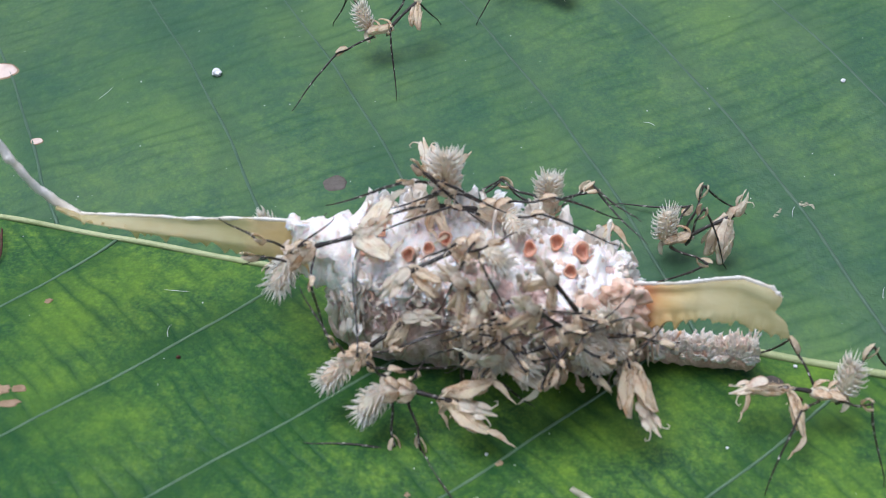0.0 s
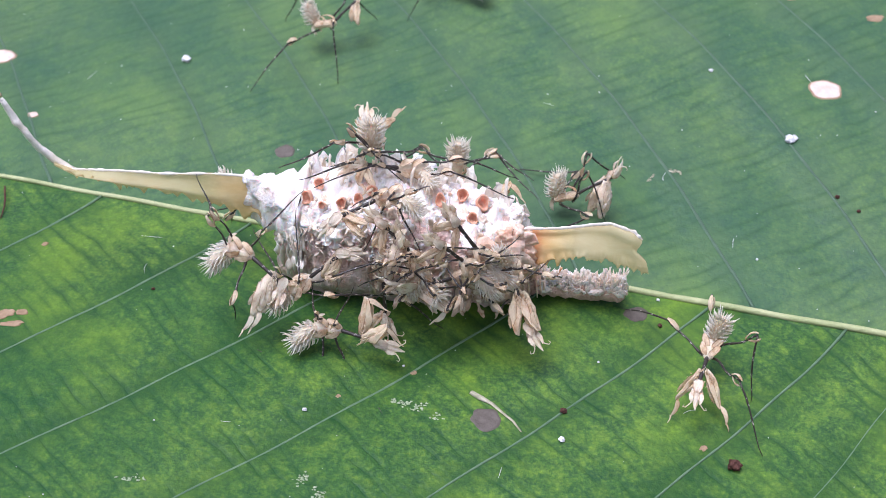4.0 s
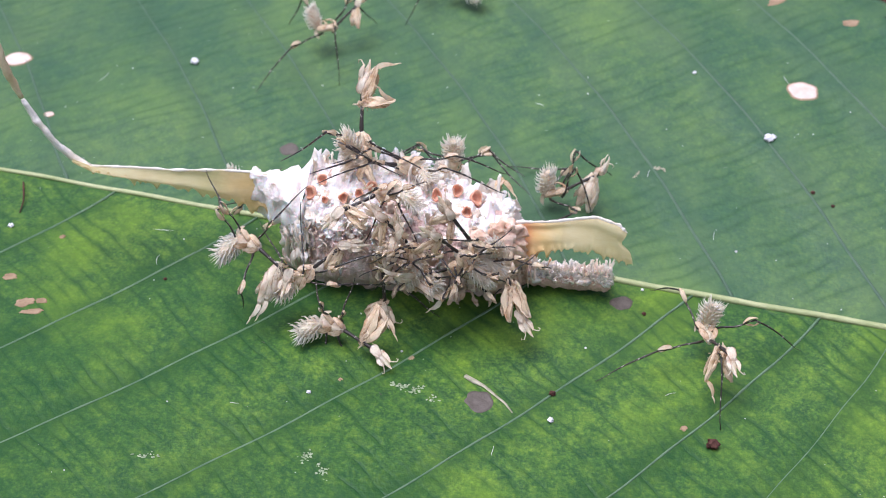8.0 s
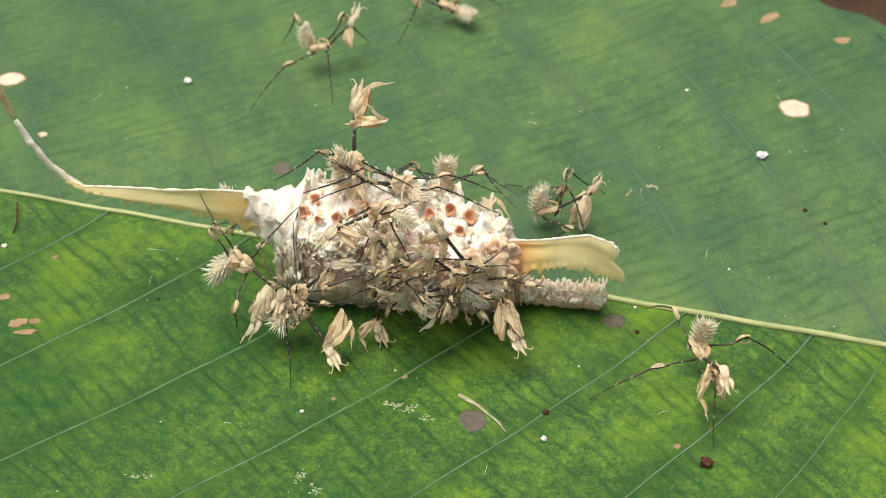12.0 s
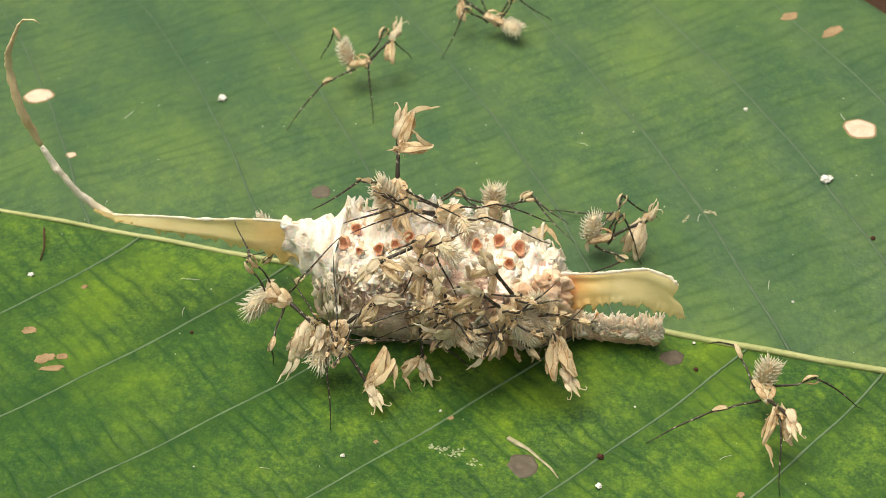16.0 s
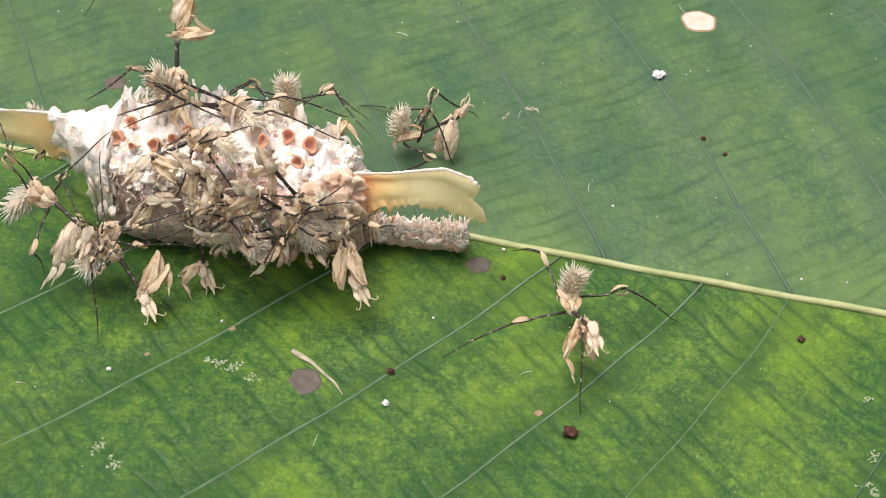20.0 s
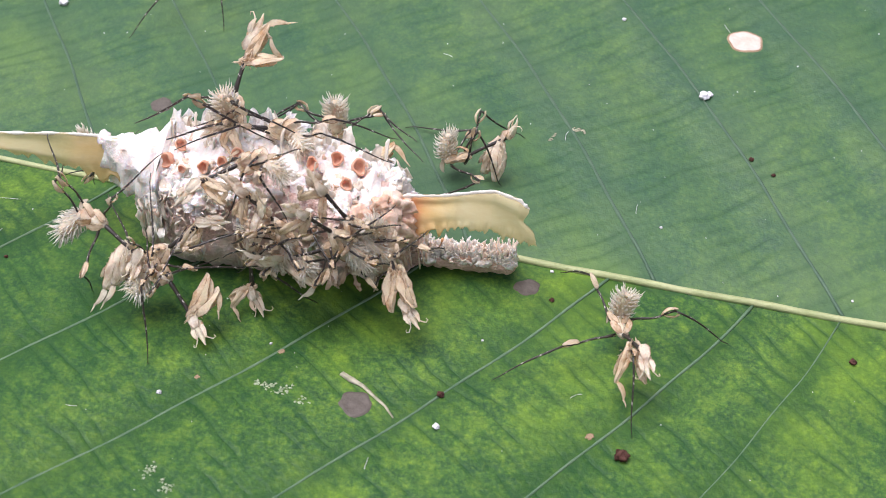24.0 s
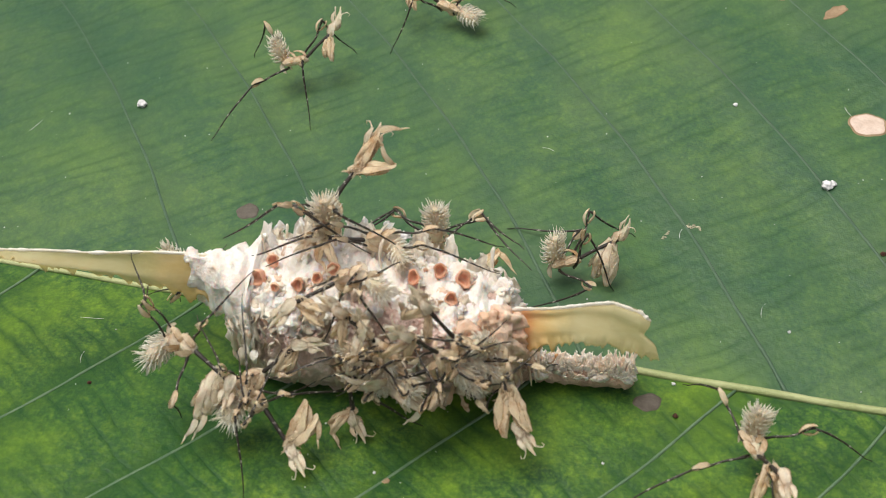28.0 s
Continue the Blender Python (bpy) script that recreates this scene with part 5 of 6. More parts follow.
def stance(at, fwd, abd, neck, head, fore, feet, up=(0, 0, 1), bend=(0, 0, 1), arm=2.65, back=0.5, size=1.0):
    """The poses of a hatchling and of its parts: thorax at a place, directions and feet in the world."""
    root = axes(fwd, up, at) @ Matrix.Scale(size, 4)
    inv = root.inverted()
    turn = inv.to_3x3()
    got = {"root": root}
    got["abdomen"] = axes(turn @ Vector(abd), turn @ (Vector(fwd) * 0.6 + Vector(up)), (-0.7, 0, 0.05))
    nd = (turn @ Vector(neck)).normalized()
    got["neck"] = axes(nd, V(0, 0, 1), (0.75, 0, 0.1))
    end = V(0.75, 0, 0.1) + nd * NECK
    got["head"] = axes(turn @ Vector(head), V(0, 0, 1), end)
    for i, (fd, td) in enumerate(fore):
        side = V(0, 0.2 if i == 0 else -0.2, 0)
        f = axes(turn @ Vector(fd), turn @ OUT, end - nd * back + side)
        got["fore%d" % i] = f
        got["foretip%d" % i] = axes(f.to_3x3().inverted() @ (turn @ Vector(td)), V(0, 0, 1), (arm, 0, 0.1))
    for i, foot in enumerate(feet):
        hip = HIPS[i]
        t = (inv @ (Vector(foot) * MM)) / MM - hip
        d = min(max(t.length, 1.9), FEMUR + TIBIA - 0.05)
        x = (FEMUR ** 2 + d * d - TIBIA ** 2) / (2 * d)
        h = math.sqrt(max(0.0, FEMUR ** 2 - x * x))
        t.normalize()
        pole = turn @ Vector(bend[i] if isinstance(bend[0], (tuple, list, Vector)) else bend)
        pole = (pole - t * pole.dot(t)).normalized()
        knee = t * x + pole * h
        f = axes(knee, pole, hip)
        got["leg%d" % i] = f
        got["shin%d" % i] = axes(f.to_3x3().inverted() @ (t * d - knee), V(0, 0, 1), (FEMUR, 0, 0))
    return got


def placed(th, abd, neck, head, fore, feet, up=OUT, bend=OUT, arm=2.65, back=0.5):
    """A stance told by places: the middle of the thorax, the ends of abdomen, neck and head, knee and tip of each foreleg, and the feet."""
    th, abd, neck, head = Vector(th), Vector(abd), Vector(neck), Vector(head)
    nd, ad = (neck - th).normalized(), (abd - th).normalized()
    end = th + nd * (0.75 + NECK)
    arms = tuple((Vector(k) - end + nd * back, Vector(t) - Vector(k)) for k, t in fore)
    return stance(th, nd - ad * 0.35, ad, nd, head - neck, arms, feet, up, bend, arm, back)


def hatchling(label, s, group="hatchlings on and round the egg case", arms="tan"):
    ob = thing("mantis_nymph", label, "mantis nymph", group=group)
    ob.matrix_basis = s["root"]
    p = {"root": ob}
    body = part("thorax", THORAX, None, ob)
    for x, y, turn in ((-0.35, 0.33, 35), (-0.35, -0.33, -35), (0.45, 0.3, 30), (0.45, -0.3, -30)):
        part("thorax_lobe", THORAX_LOBE, None, body, "", pose(x * MM, y * 0.85 * MM, 0.26 * MM, -turn, 0, -turn * 0.7))
    p["abdomen"] = part("abdomen", ABDOMENS[arms == "small"][0], None, ob, "raised abdomen", s["abdomen"])
    part("bristles", ABDOMENS[arms == "small"][1], None, p["abdomen"], "pale pointed bristles")
    p["neck"] = part("pronotum", PRONOTUM, None, ob, "thin dark white-flecked pronotum", s["neck"])
    p["head"] = part("head", HEAD, None, ob, "", s["head"])
    for y in (0.33, -0.33):
        part("eye", EYE, None, p["head"], "", Matrix.Translation(V(0.38, y, 0.08) * MM))
    part("antenna", ANT_L, None, p["head"], "", Matrix.Translation(V(0.7, 0.1, 0.2) * MM))
    part("antenna", ANT_R, None, p["head"], "", Matrix.Translation(V(0.7, -0.1, 0.2) * MM))
    for i in (0, 1):
        f = p["fore%d" % i] = part("foreleg", ARMS[arms][0], None, ob, "leaf-like pale foreleg" if arms == "pale" else "leaf-like tan foreleg", s["fore%d" % i])
        p["foretip%d" % i] = part("fore_tibia", ARMS[arms][1], None, f, "", s["foretip%d" % i])
    for i in range(4):
        f = p["leg%d" % i] = part("leg", LEG_F, None, ob, "thin dark leg flecked with white", s["leg%d" % i])
        part("knee_lobe", LEG_K, None, f, "tan lobe at the knee")
        p["shin%d" % i] = part("tibia", LEG_T, None, f, "", s["shin%d" % i])
    return p


def act(p, rows):
    """Key a hatchling and all its parts through stances: rows of seconds and a stance."""
    for key, ob in p.items():
        walk(ob, [(t, s[key]) for t, s in rows])


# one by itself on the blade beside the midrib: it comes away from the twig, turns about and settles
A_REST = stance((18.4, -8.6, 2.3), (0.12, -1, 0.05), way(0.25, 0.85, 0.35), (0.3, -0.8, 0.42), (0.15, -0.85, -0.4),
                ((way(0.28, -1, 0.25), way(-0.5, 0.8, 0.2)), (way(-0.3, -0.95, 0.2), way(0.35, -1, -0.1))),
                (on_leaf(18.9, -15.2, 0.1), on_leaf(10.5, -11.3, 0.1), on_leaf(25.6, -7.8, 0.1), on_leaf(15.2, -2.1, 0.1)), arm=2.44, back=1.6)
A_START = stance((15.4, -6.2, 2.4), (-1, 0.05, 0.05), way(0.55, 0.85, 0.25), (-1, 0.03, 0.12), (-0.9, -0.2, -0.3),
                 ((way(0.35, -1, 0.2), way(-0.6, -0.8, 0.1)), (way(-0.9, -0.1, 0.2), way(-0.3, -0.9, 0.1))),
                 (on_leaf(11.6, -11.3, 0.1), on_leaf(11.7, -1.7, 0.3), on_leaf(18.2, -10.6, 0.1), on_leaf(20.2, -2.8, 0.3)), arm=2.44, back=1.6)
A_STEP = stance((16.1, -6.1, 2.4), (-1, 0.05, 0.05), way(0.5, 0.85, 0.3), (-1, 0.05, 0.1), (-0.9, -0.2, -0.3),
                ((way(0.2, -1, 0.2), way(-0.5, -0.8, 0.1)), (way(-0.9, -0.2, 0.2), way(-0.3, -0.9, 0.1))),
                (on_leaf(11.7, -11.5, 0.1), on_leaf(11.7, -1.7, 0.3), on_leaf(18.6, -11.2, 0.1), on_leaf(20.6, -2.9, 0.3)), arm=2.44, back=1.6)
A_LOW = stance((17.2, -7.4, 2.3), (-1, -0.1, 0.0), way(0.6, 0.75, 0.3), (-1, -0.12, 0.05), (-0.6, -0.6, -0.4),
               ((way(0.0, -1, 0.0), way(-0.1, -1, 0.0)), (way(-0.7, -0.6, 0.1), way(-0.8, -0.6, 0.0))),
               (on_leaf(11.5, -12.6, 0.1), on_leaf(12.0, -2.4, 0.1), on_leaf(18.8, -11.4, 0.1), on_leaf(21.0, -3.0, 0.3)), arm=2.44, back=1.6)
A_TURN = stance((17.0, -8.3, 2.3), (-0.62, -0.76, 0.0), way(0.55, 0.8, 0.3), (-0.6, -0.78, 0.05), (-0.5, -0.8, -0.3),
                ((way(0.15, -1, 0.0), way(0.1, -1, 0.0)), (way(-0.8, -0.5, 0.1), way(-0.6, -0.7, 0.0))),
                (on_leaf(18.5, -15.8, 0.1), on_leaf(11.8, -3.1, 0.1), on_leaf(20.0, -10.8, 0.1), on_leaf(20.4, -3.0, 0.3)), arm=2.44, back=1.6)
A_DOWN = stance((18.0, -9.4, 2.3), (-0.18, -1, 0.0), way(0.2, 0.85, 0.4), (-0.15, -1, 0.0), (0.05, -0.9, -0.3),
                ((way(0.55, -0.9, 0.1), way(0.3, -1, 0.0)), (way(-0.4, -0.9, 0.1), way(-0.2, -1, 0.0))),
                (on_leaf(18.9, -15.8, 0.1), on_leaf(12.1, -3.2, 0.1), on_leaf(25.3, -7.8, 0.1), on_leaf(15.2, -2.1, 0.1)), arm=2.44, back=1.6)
wanderer = hatchling("straw-coloured mantis hatchling standing alone on the leaf", A_REST, arms="slim")

# one that stands on top of the case, rears up and looks about
B_FEET = ((-12.3, 2.3, 8.2), (-1.6, 1.4, 8.3), (-10.6, 1.0, 8.0), (-3.4, 0.8, 8.3))
B_BEND = (way(-0.9, -0.15, 0.4), way(0.3, -0.2, 0.9), way(0.1, -0.1, 1), way(0.1, -0.2, 1))


def rearing(at, fwd, abd, neck, head, fore):
    return stance(at, fwd, abd, neck, head, fore, B_FEET, OUT, B_BEND, back=1.2, size=1.15, arm=2.44)


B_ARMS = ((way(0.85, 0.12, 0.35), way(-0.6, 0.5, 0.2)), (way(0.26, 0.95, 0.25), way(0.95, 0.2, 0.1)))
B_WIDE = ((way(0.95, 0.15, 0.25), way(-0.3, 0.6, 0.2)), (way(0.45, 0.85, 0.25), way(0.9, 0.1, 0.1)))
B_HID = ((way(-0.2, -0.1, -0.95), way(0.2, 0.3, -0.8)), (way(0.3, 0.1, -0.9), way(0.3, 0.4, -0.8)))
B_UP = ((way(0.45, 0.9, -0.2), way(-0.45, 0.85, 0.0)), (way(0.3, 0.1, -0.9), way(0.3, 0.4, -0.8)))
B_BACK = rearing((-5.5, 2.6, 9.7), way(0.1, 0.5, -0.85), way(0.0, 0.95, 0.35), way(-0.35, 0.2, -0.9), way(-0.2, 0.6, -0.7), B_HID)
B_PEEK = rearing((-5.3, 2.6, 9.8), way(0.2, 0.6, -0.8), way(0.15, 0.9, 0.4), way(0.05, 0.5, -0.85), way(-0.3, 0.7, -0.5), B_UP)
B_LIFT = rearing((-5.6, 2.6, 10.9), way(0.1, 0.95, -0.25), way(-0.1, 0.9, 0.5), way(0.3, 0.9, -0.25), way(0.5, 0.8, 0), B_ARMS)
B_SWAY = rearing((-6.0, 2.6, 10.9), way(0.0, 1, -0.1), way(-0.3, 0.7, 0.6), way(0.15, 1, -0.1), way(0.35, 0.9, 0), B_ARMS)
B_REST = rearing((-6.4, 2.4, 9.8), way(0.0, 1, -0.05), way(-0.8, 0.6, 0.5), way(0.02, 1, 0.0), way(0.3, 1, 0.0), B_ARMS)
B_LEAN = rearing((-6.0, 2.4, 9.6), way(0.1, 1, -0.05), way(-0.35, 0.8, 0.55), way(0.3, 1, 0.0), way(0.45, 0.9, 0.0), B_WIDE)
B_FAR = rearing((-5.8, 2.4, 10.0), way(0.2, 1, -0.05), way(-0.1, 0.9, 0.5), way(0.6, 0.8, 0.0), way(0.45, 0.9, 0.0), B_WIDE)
climber = hatchling("straw-coloured mantis hatchling rearing up on the egg case", B_REST, arms="slim")

# one below the left front: it walks on the blade, then hauls itself up and hangs head down
C_LEGS = ((-6.6, -4.9, 3.6), on_leaf(-4.4, -13.4, 0.1), (-9.6, -4.4, 3.6), on_leaf(-13.2, -8.7, 0.1))
C_BEND = (OUT, V(0.1, -0.2, -1), OUT, V(0.9, -0.4, -0.8))
C_FRONT = placed((-7.9, -7.4, 3.9), (-9.9, -8.0, 2.3), (-5.3, -7.8, 3.3), (-2.9, -8.4, 2.8), (((-4.0, -7.6, 3.9), (-3.0, -8.2, 3.2)), ((-4.4, -8.2, 2.8), (-3.2, -8.6, 2.2))), C_LEGS, OUT, C_BEND, back=1.2)
C_START = placed((-8.5, -7.6, 2.4), (-10.6, -8.1, 1.5), (-6.3, -8.8, 1.3), (-4.2, -10.2, 1.0), (((-5.6, -8.8, 1.6), (-2.8, -9.4, 2.2)), ((-5.2, -9.6, 1.6), (-4.0, -10.0, 1.5))), C_LEGS, OUT, C_BEND, back=1.0)
C_LOW = placed((-8.5, -7.6, 2.5), (-10.6, -8.2, 1.5), (-6.5, -8.2, 2.2), (-4.6, -8.8, 2.0), (((-5.9, -7.8, 3.4), (-4.9, -8.2, 3.2)), ((-5.4, -8.6, 2.8), (-4.6, -9.0, 2.0))), C_LEGS, OUT, C_BEND, back=1.2)
C_REACH = placed((-6.9, -7.6, 2.6), (-9.2, -8.0, 1.9), (-3.2, -8.4, 2.0), (-1.6, -9.1, 1.6), (((-5.4, -7.2, 4.0), (-4.6, -7.8, 3.4)), ((-4.6, -8.4, 2.6), (-3.6, -8.8, 2.2))), C_LEGS, OUT, C_BEND, back=1.2)
C_BOW = placed((-8.1, -8.2, 2.1), (-9.9, -8.6, 1.6), (-5.2, -9.9, 1.4), (-3.6, -11.6, 0.6), (((-5.2, -8.4, 3.2), (-4.6, -9.2, 2.4)), ((-4.6, -8.6, 3.0), (-4.0, -9.4, 2.2))), C_LEGS, OUT, C_BEND, back=1.2)
C_REST = placed((-10.1, -6.3, 3.8), (-10.8, -7.1, 3.1), (-8.2, -8.5, 2.1), (-7.0, -10.4, 0.8), (((-7.3, -7.4, 4.0), (-7.0, -8.6, 2.4)), ((-6.7, -7.8, 3.5), (-6.6, -9.0, 1.9))),
                ((-6.6, -4.9, 3.6), (-8.4, -4.6, 6.2), (-11.2, -3.6, 5.0), on_leaf(-10.4, -11.3, 0.1)), OUT, OUT, back=0.3)
dangler = hatchling("straw-coloured mantis hatchling hanging head down from the egg case", C_REST)

HANG = "straw-coloured mantis hatchling with bristly abdomen clinging to the egg case"
# left end: it looks over the foam at first, then swings head down, its broad pale forelegs hanging
D_LOOK = placed((-13.3, -1.6, 8.5), (-14.5, -2.3, 6.6), (-10.1, -1.5, 9.6), (-8.5, -1.2, 10.6), (((-9.4, -2.2, 9.4), (-8.4, -1.8, 10.7)), ((-9.7, -1.0, 9.9), (-8.8, -1.0, 10.8))),
                ((-11.6, 0.5, 9.0), (-12.1, -4.0, 4.2), (-18.2, 0.9, 8.6), (-15.6, 0.8, 5.8)))
D_SWING = placed((-13.8, -3.4, 7.4), (-15.6, -3.4, 6.0), (-11.6, -5.0, 7.2), (-10.8, -6.2, 6.6), (((-11.0, -4.6, 6.2), (-11.0, -5.6, 5.0)), ((-11.6, -5.4, 6.6), (-11.4, -6.4, 5.8))),
                 ((-11.0, -0.2, 8.6), (-11.8, -3.8, 4.6), (-17.9, 0.9, 8.5), (-16.6, 0.6, 6.2)))
D_HANG = placed((-14.1, -4.3, 6.4), (-16.5, -4.6, 4.6), (-12.2, -5.6, 5.4), (-13.6, -8.6, 2.2), (((-12.9, -7.2, 3.4), (-13.8, -8.4, 2.1)), ((-13.4, -7.4, 3.3), (-14.2, -8.4, 2.3))),
                ((-10.1, -0.8, 8.8), (-14.9, -5.0, 0.4), (-17.6, 0.9, 8.5), (-16.8, 0.6, 6.2)), back=1.0)
swinger = hatchling("straw-coloured mantis hatchling hanging from the fin of the egg case", D_HANG, arms="pale")
# left foot, its feathery abdomen curled down
hatchling(HANG, placed((-10.2, -5.4, 4.4), (-11.9, -6.2, 3.3), (-8.6, -4.9, 5.6), (-7.6, -4.9, 5.6), (((-8.8, -5.6, 4.4), (-7.8, -5.4, 5.0)), ((-8.4, -5.2, 4.2), (-7.6, -5.2, 4.8))),
                       ((-10.4, -3.4, 9.6), (-3.2, -5.0, 7.2), (-13.6, -2.2, 6.4), (-3.8, -4.9, 3.0)), arm=1.75), arms="small")
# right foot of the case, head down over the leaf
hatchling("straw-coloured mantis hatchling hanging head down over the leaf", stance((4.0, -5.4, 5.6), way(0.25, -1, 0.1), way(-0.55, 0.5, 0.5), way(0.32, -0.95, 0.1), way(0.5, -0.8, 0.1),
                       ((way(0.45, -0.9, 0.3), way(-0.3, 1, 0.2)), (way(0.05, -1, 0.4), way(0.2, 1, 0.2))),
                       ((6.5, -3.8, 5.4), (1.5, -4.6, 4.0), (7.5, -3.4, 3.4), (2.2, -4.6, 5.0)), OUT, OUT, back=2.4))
# behind the right fin, on the blade
hatchling("straw-coloured mantis hatchling standing on the leaf behind the egg case", placed((8.3, 6.0, 2.2), (7.5, 6.6, 5.2), (10.7, 6.3, 3.5), (11.9, 6.6, 5.5), (((10.3, 5.8, 2.0), (11.5, 6.2, 4.6)), ((10.9, 5.8, 2.2), (11.9, 6.3, 4.8))),
                       (on_leaf(13.0, 9.5, 0.1), on_leaf(11.3, 4.9, 0.1), on_leaf(4.6, 10.6, 0.1), on_leaf(5.6, 3.6, 0.1)), (0, 0, 1), ((1, 0.8, -0.1), (1, -0.3, 0), (0.2, 1, -0.1), (-0.2, -1, -0.2))), arms="pale")
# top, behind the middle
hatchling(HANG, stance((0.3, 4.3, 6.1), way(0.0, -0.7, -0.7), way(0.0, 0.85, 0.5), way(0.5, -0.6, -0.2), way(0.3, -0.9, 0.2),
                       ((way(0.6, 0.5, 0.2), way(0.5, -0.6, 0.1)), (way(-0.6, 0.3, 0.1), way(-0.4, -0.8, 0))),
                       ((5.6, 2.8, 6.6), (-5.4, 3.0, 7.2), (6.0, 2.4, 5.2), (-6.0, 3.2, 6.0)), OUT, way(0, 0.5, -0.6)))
# front right: two with dark necks that lean up and left, one before the other
hatchling(HANG, placed((2.0, -5.2, 7.1), (3.7, -5.4, 5.1), (0.0, -4.9, 10.2), (-0.7, -4.6, 11.4), (((0.3, -5.2, 8.8), (-0.1, -5.0, 10.3)), ((-0.8, -5.0, 9.4), (-0.3, -4.9, 10.9))),
                       ((4.8, -3.8, 5.9), (-1.3, -4.5, 7.2), (4.5, -3.6, 7.4), (0.6, -5.0, 3.4)), arm=1.75), arms="small")
hatchling(HANG, placed((1.1, -6.0, 7.0), (3.2, -6.6, 4.3), (-0.8, -6.7, 9.6), (-2.0, -7.0, 10.8), (((-2.1, -7.0, 8.6), (-2.5, -7.0, 10.3)), ((-1.1, -7.0, 8.1), (-2.0, -7.0, 9.5))),
                       ((3.5, -4.6, 6.2), (-2.4, -4.8, 5.4), (4.2, -4.8, 3.3), (-0.2, -5.0, 1.4)), arm=1.75), arms="small")
# front middle: feathery abdomen down, its head up among the husks
hatchling(HANG, placed((-2.5, -5.6, 7.1), (-3.5, -6.4, 4.0), (-4.1, -5.2, 9.0), (-4.9, -5.0, 9.7), (((-4.6, -5.8, 7.6), (-3.4, -5.9, 7.3)), ((-5.3, -5.4, 8.4), (-4.2, -5.8, 8.3))),
                       ((-0.3, -4.9, 6.6), (-5.7, -4.8, 4.9), (-1.2, -4.9, 3.4), (-5.5, -4.8, 2.2)), arm=1.75), arms="small")
# under it, head down below the wall with two small pods
hatchling(HANG, placed((-4.6, -4.9, 5.4), (-4.3, -5.6, 7.0), (-4.5, -5.7, 2.8), (-3.7, -6.6, 1.4), (((-5.2, -6.1, 2.0), (-4.9, -6.5, 1.0)), ((-4.9, -6.3, 1.9), (-4.5, -6.6, 1.0))),
                       ((-6.4, -4.7, 3.6), (-0.55, -5.7, 0.4), (-6.6, -4.6, 5.4), (-1.6, -4.6, 5.0)), arm=1.75), arms="small")
# on top, middle: feathery abdomen to the right, the pods of its forelegs over the front
hatchling(HANG, placed((-4.3, -2.6, 9.9), (-2.3, -3.4, 9.0), (-6.2, -3.3, 9.3), (-7.0, -3.8, 8.6), (((-5.7, -4.2, 7.8), (-6.9, -4.2, 8.3)), ((-3.9, -4.6, 8.0), (-4.7, -4.9, 6.8))),
                       ((-1.6, 0.0, 8.6), (-6.9, -2.0, 8.4), (-2.1, -4.4, 6.6), (-5.9, -4.4, 6.6)), arm=1.75), arms="small")
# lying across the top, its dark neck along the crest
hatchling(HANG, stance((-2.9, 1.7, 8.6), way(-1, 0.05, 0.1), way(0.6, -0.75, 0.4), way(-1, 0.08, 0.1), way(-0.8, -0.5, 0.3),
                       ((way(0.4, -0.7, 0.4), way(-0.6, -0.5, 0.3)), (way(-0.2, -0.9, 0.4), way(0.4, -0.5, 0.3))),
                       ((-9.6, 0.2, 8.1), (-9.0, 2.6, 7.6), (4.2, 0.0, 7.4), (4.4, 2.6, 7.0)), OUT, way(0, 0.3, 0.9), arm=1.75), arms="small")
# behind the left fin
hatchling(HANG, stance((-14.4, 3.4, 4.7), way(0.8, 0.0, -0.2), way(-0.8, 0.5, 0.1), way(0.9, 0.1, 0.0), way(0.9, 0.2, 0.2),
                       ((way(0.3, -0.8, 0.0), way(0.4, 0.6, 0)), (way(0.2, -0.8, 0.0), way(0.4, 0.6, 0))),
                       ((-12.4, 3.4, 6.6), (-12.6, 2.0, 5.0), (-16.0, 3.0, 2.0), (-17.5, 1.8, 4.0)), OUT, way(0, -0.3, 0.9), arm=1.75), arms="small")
# two farther off on the blade
FAR = "straw-coloured mantis hatchling on the leaf away from the egg case"
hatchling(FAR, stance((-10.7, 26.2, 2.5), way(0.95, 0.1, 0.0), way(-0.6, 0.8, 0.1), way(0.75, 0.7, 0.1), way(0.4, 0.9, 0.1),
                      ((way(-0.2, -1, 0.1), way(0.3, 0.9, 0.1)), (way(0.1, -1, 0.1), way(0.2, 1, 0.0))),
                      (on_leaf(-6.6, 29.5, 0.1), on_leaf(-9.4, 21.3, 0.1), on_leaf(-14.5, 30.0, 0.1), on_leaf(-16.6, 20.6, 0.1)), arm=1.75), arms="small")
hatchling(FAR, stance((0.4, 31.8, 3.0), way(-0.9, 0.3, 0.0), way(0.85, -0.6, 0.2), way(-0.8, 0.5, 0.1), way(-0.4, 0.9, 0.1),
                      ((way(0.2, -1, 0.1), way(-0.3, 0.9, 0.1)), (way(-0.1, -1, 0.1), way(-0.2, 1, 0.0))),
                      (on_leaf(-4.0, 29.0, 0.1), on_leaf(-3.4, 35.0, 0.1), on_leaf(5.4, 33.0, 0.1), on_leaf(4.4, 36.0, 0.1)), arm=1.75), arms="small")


# more of them in the throng on the front and the top, each holding on with all its feet
CASE_POSE = Matrix.Translation(CASE_AT) @ Matrix.Rotation(radians(CASE_TURN), 4, "Z")


def on_case(u, a, h=0.0):
    return CASE_POSE @ loaf(u, a, grow=0.35 + h)


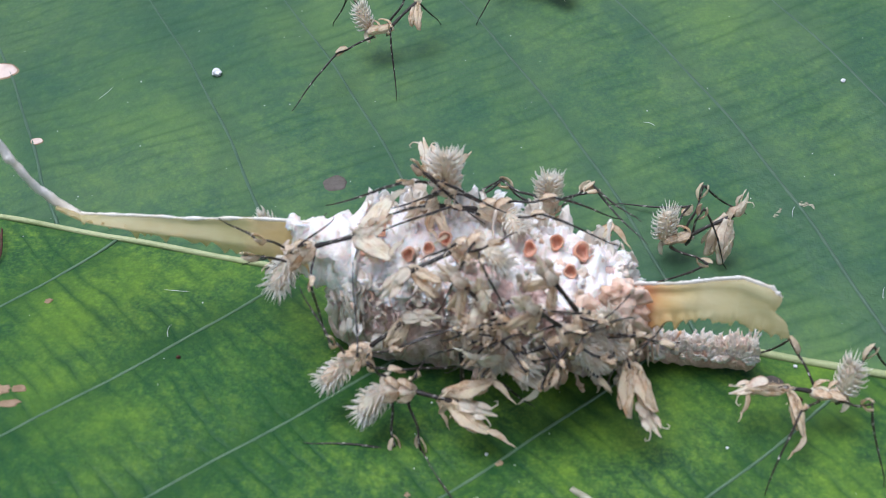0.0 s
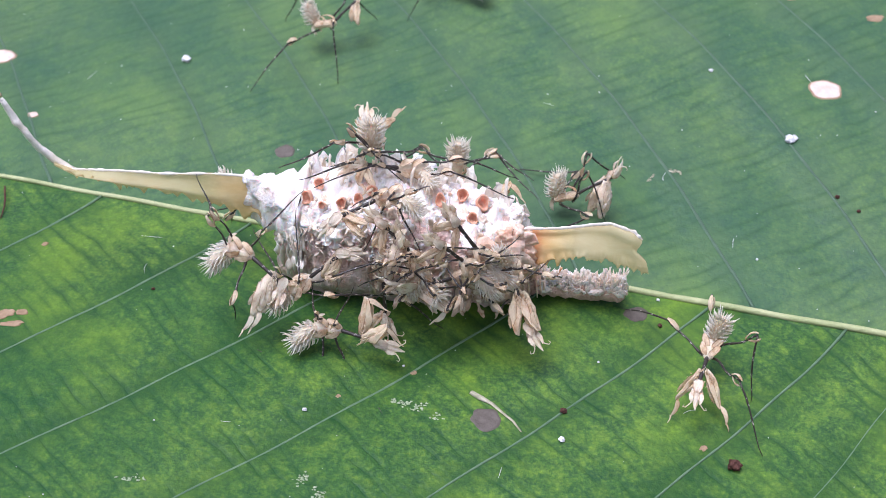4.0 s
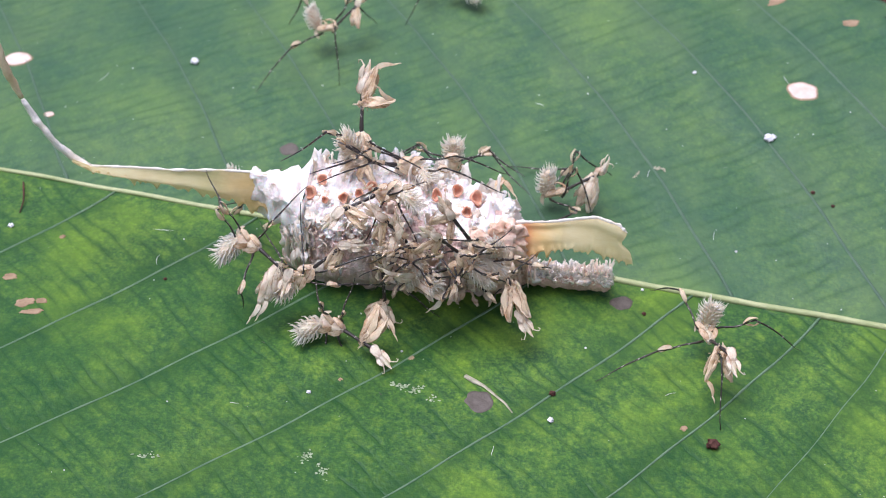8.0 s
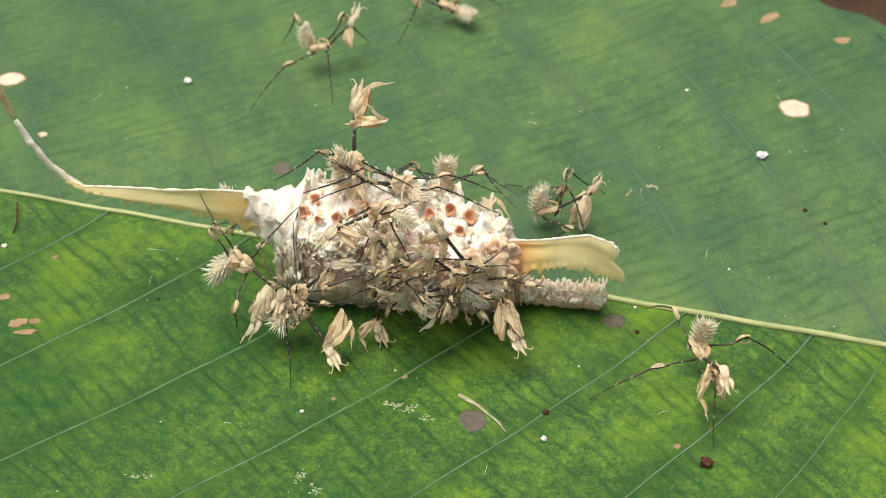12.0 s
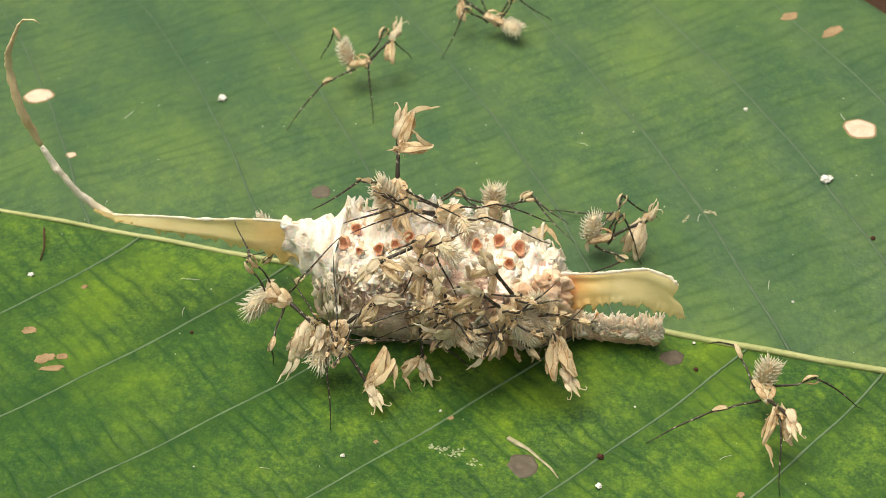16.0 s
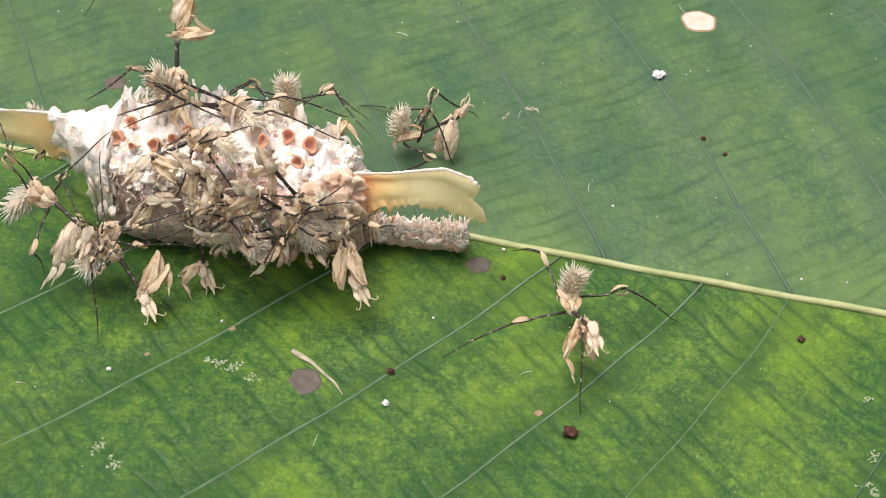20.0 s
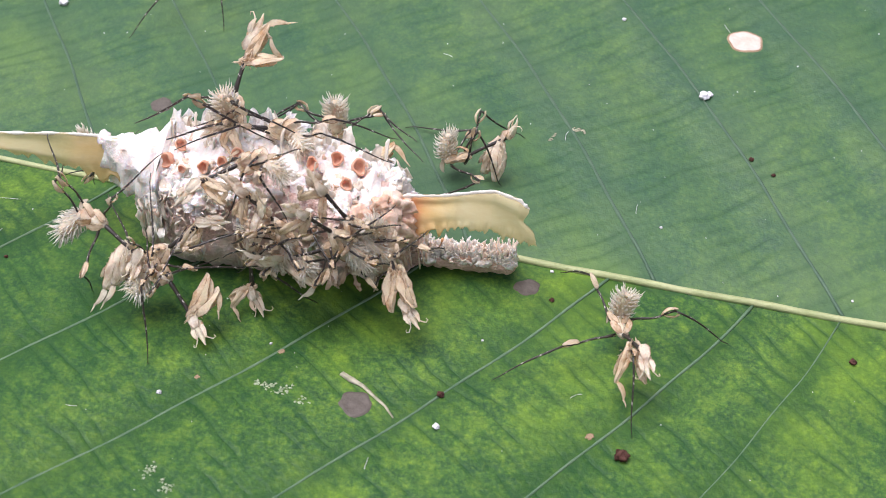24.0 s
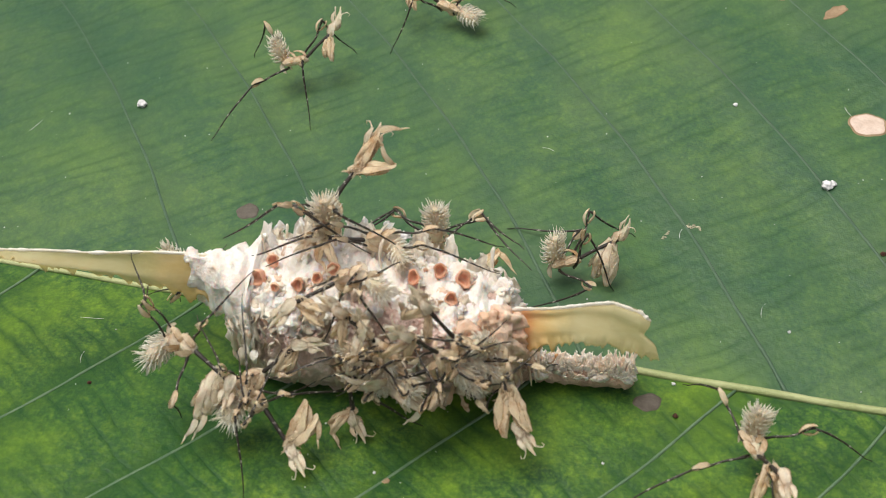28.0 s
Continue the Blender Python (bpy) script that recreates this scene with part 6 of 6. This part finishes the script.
def clinging(u, a, heading, rng):
    """A hatchling on the wall of the case; heading in degrees from the case's right, turning upwards."""
    p, n = on_case(u, a, 0.9), (on_case(u, a, 2.0) - on_case(u, a)).normalized()
    along = (on_case(u + 0.03, a) - on_case(u - 0.03, a)).normalized()
    rise = (on_case(u, a + 0.05) - on_case(u, a - 0.05)).normalized()
    c, s = math.cos(radians(heading)), math.sin(radians(heading))
    fwd, side = along * c + rise * s, rise * c - along * s

    def foot(f, g):
        q = along * (c * f - s * g) + rise * (s * f + c * g)
        return on_case(u + q.dot(along) / 9.1, min(max(a + q.dot(rise) / 6.5, 0.08), 2.9), -0.1)
    j = lambda k: rng.uniform(-k, k)
    fore = ((fwd * j(0.8) - side * 0.3 + n * 0.5 - fwd * 0.3, fwd + n * 0.2 + side * j(0.6)), (side * 0.5 + n * 0.4 - fwd * 0.5, fwd * 0.6 - n * 0.2 + side * j(0.6)))
    hatchling(HANG, stance(p, fwd, -fwd + n * rng.uniform(0.3, 1.0) + side * j(0.5), fwd + n * rng.uniform(0.05, 0.5) + side * j(0.3), fwd + n * j(0.5) + side * j(0.5), fore,
                           (foot(1.8, 3.2), foot(1.6, -3.3), foot(-2.2, 3.0), foot(-2.0, -3.2)), n, n), arms=rng.choice(("pale", "small")))


rng = random.Random(77)
for u, a, heading in ((0.20, 0.42, 115), (0.52, 0.42, 190)):
    clinging(u, a, heading, rng)


def motions():
    """What moves: four of the hatchlings."""
    act(wanderer, [(0.0, A_START), (1.5, A_START), (2.0, A_STEP), (2.5, A_STEP), (3.0, A_LOW), (3.5, A_TURN), (5.2, A_DOWN), (6.0, A_DOWN), (6.6, A_REST), (28.0, A_REST)])
    act(climber, [(0.0, B_BACK), (0.5, B_BACK), (1.0, B_PEEK), (2.5, B_PEEK), (3.5, B_BACK), (5.5, B_LIFT), (6.2, B_SWAY), (7.0, B_SWAY), (7.6, B_REST),
                  (21.5, B_REST), (24.0, B_LEAN), (27.0, B_LEAN), (28.0, B_FAR)])
    act(swinger, [(0.0, D_LOOK), (0.32, D_LOOK), (0.45, D_SWING), (0.62, D_HANG), (28.0, D_HANG)])
    act(dangler, [(0.0, C_FRONT), (0.1, C_FRONT), (0.3, C_START), (1.2, C_START), (2.2, C_LOW), (3.5, C_LOW), (5.5, C_REACH), (6.2, C_REACH), (7.0, C_BOW), (8.2, C_BOW), (8.9, C_REST), (28.0, C_REST)])


motions()
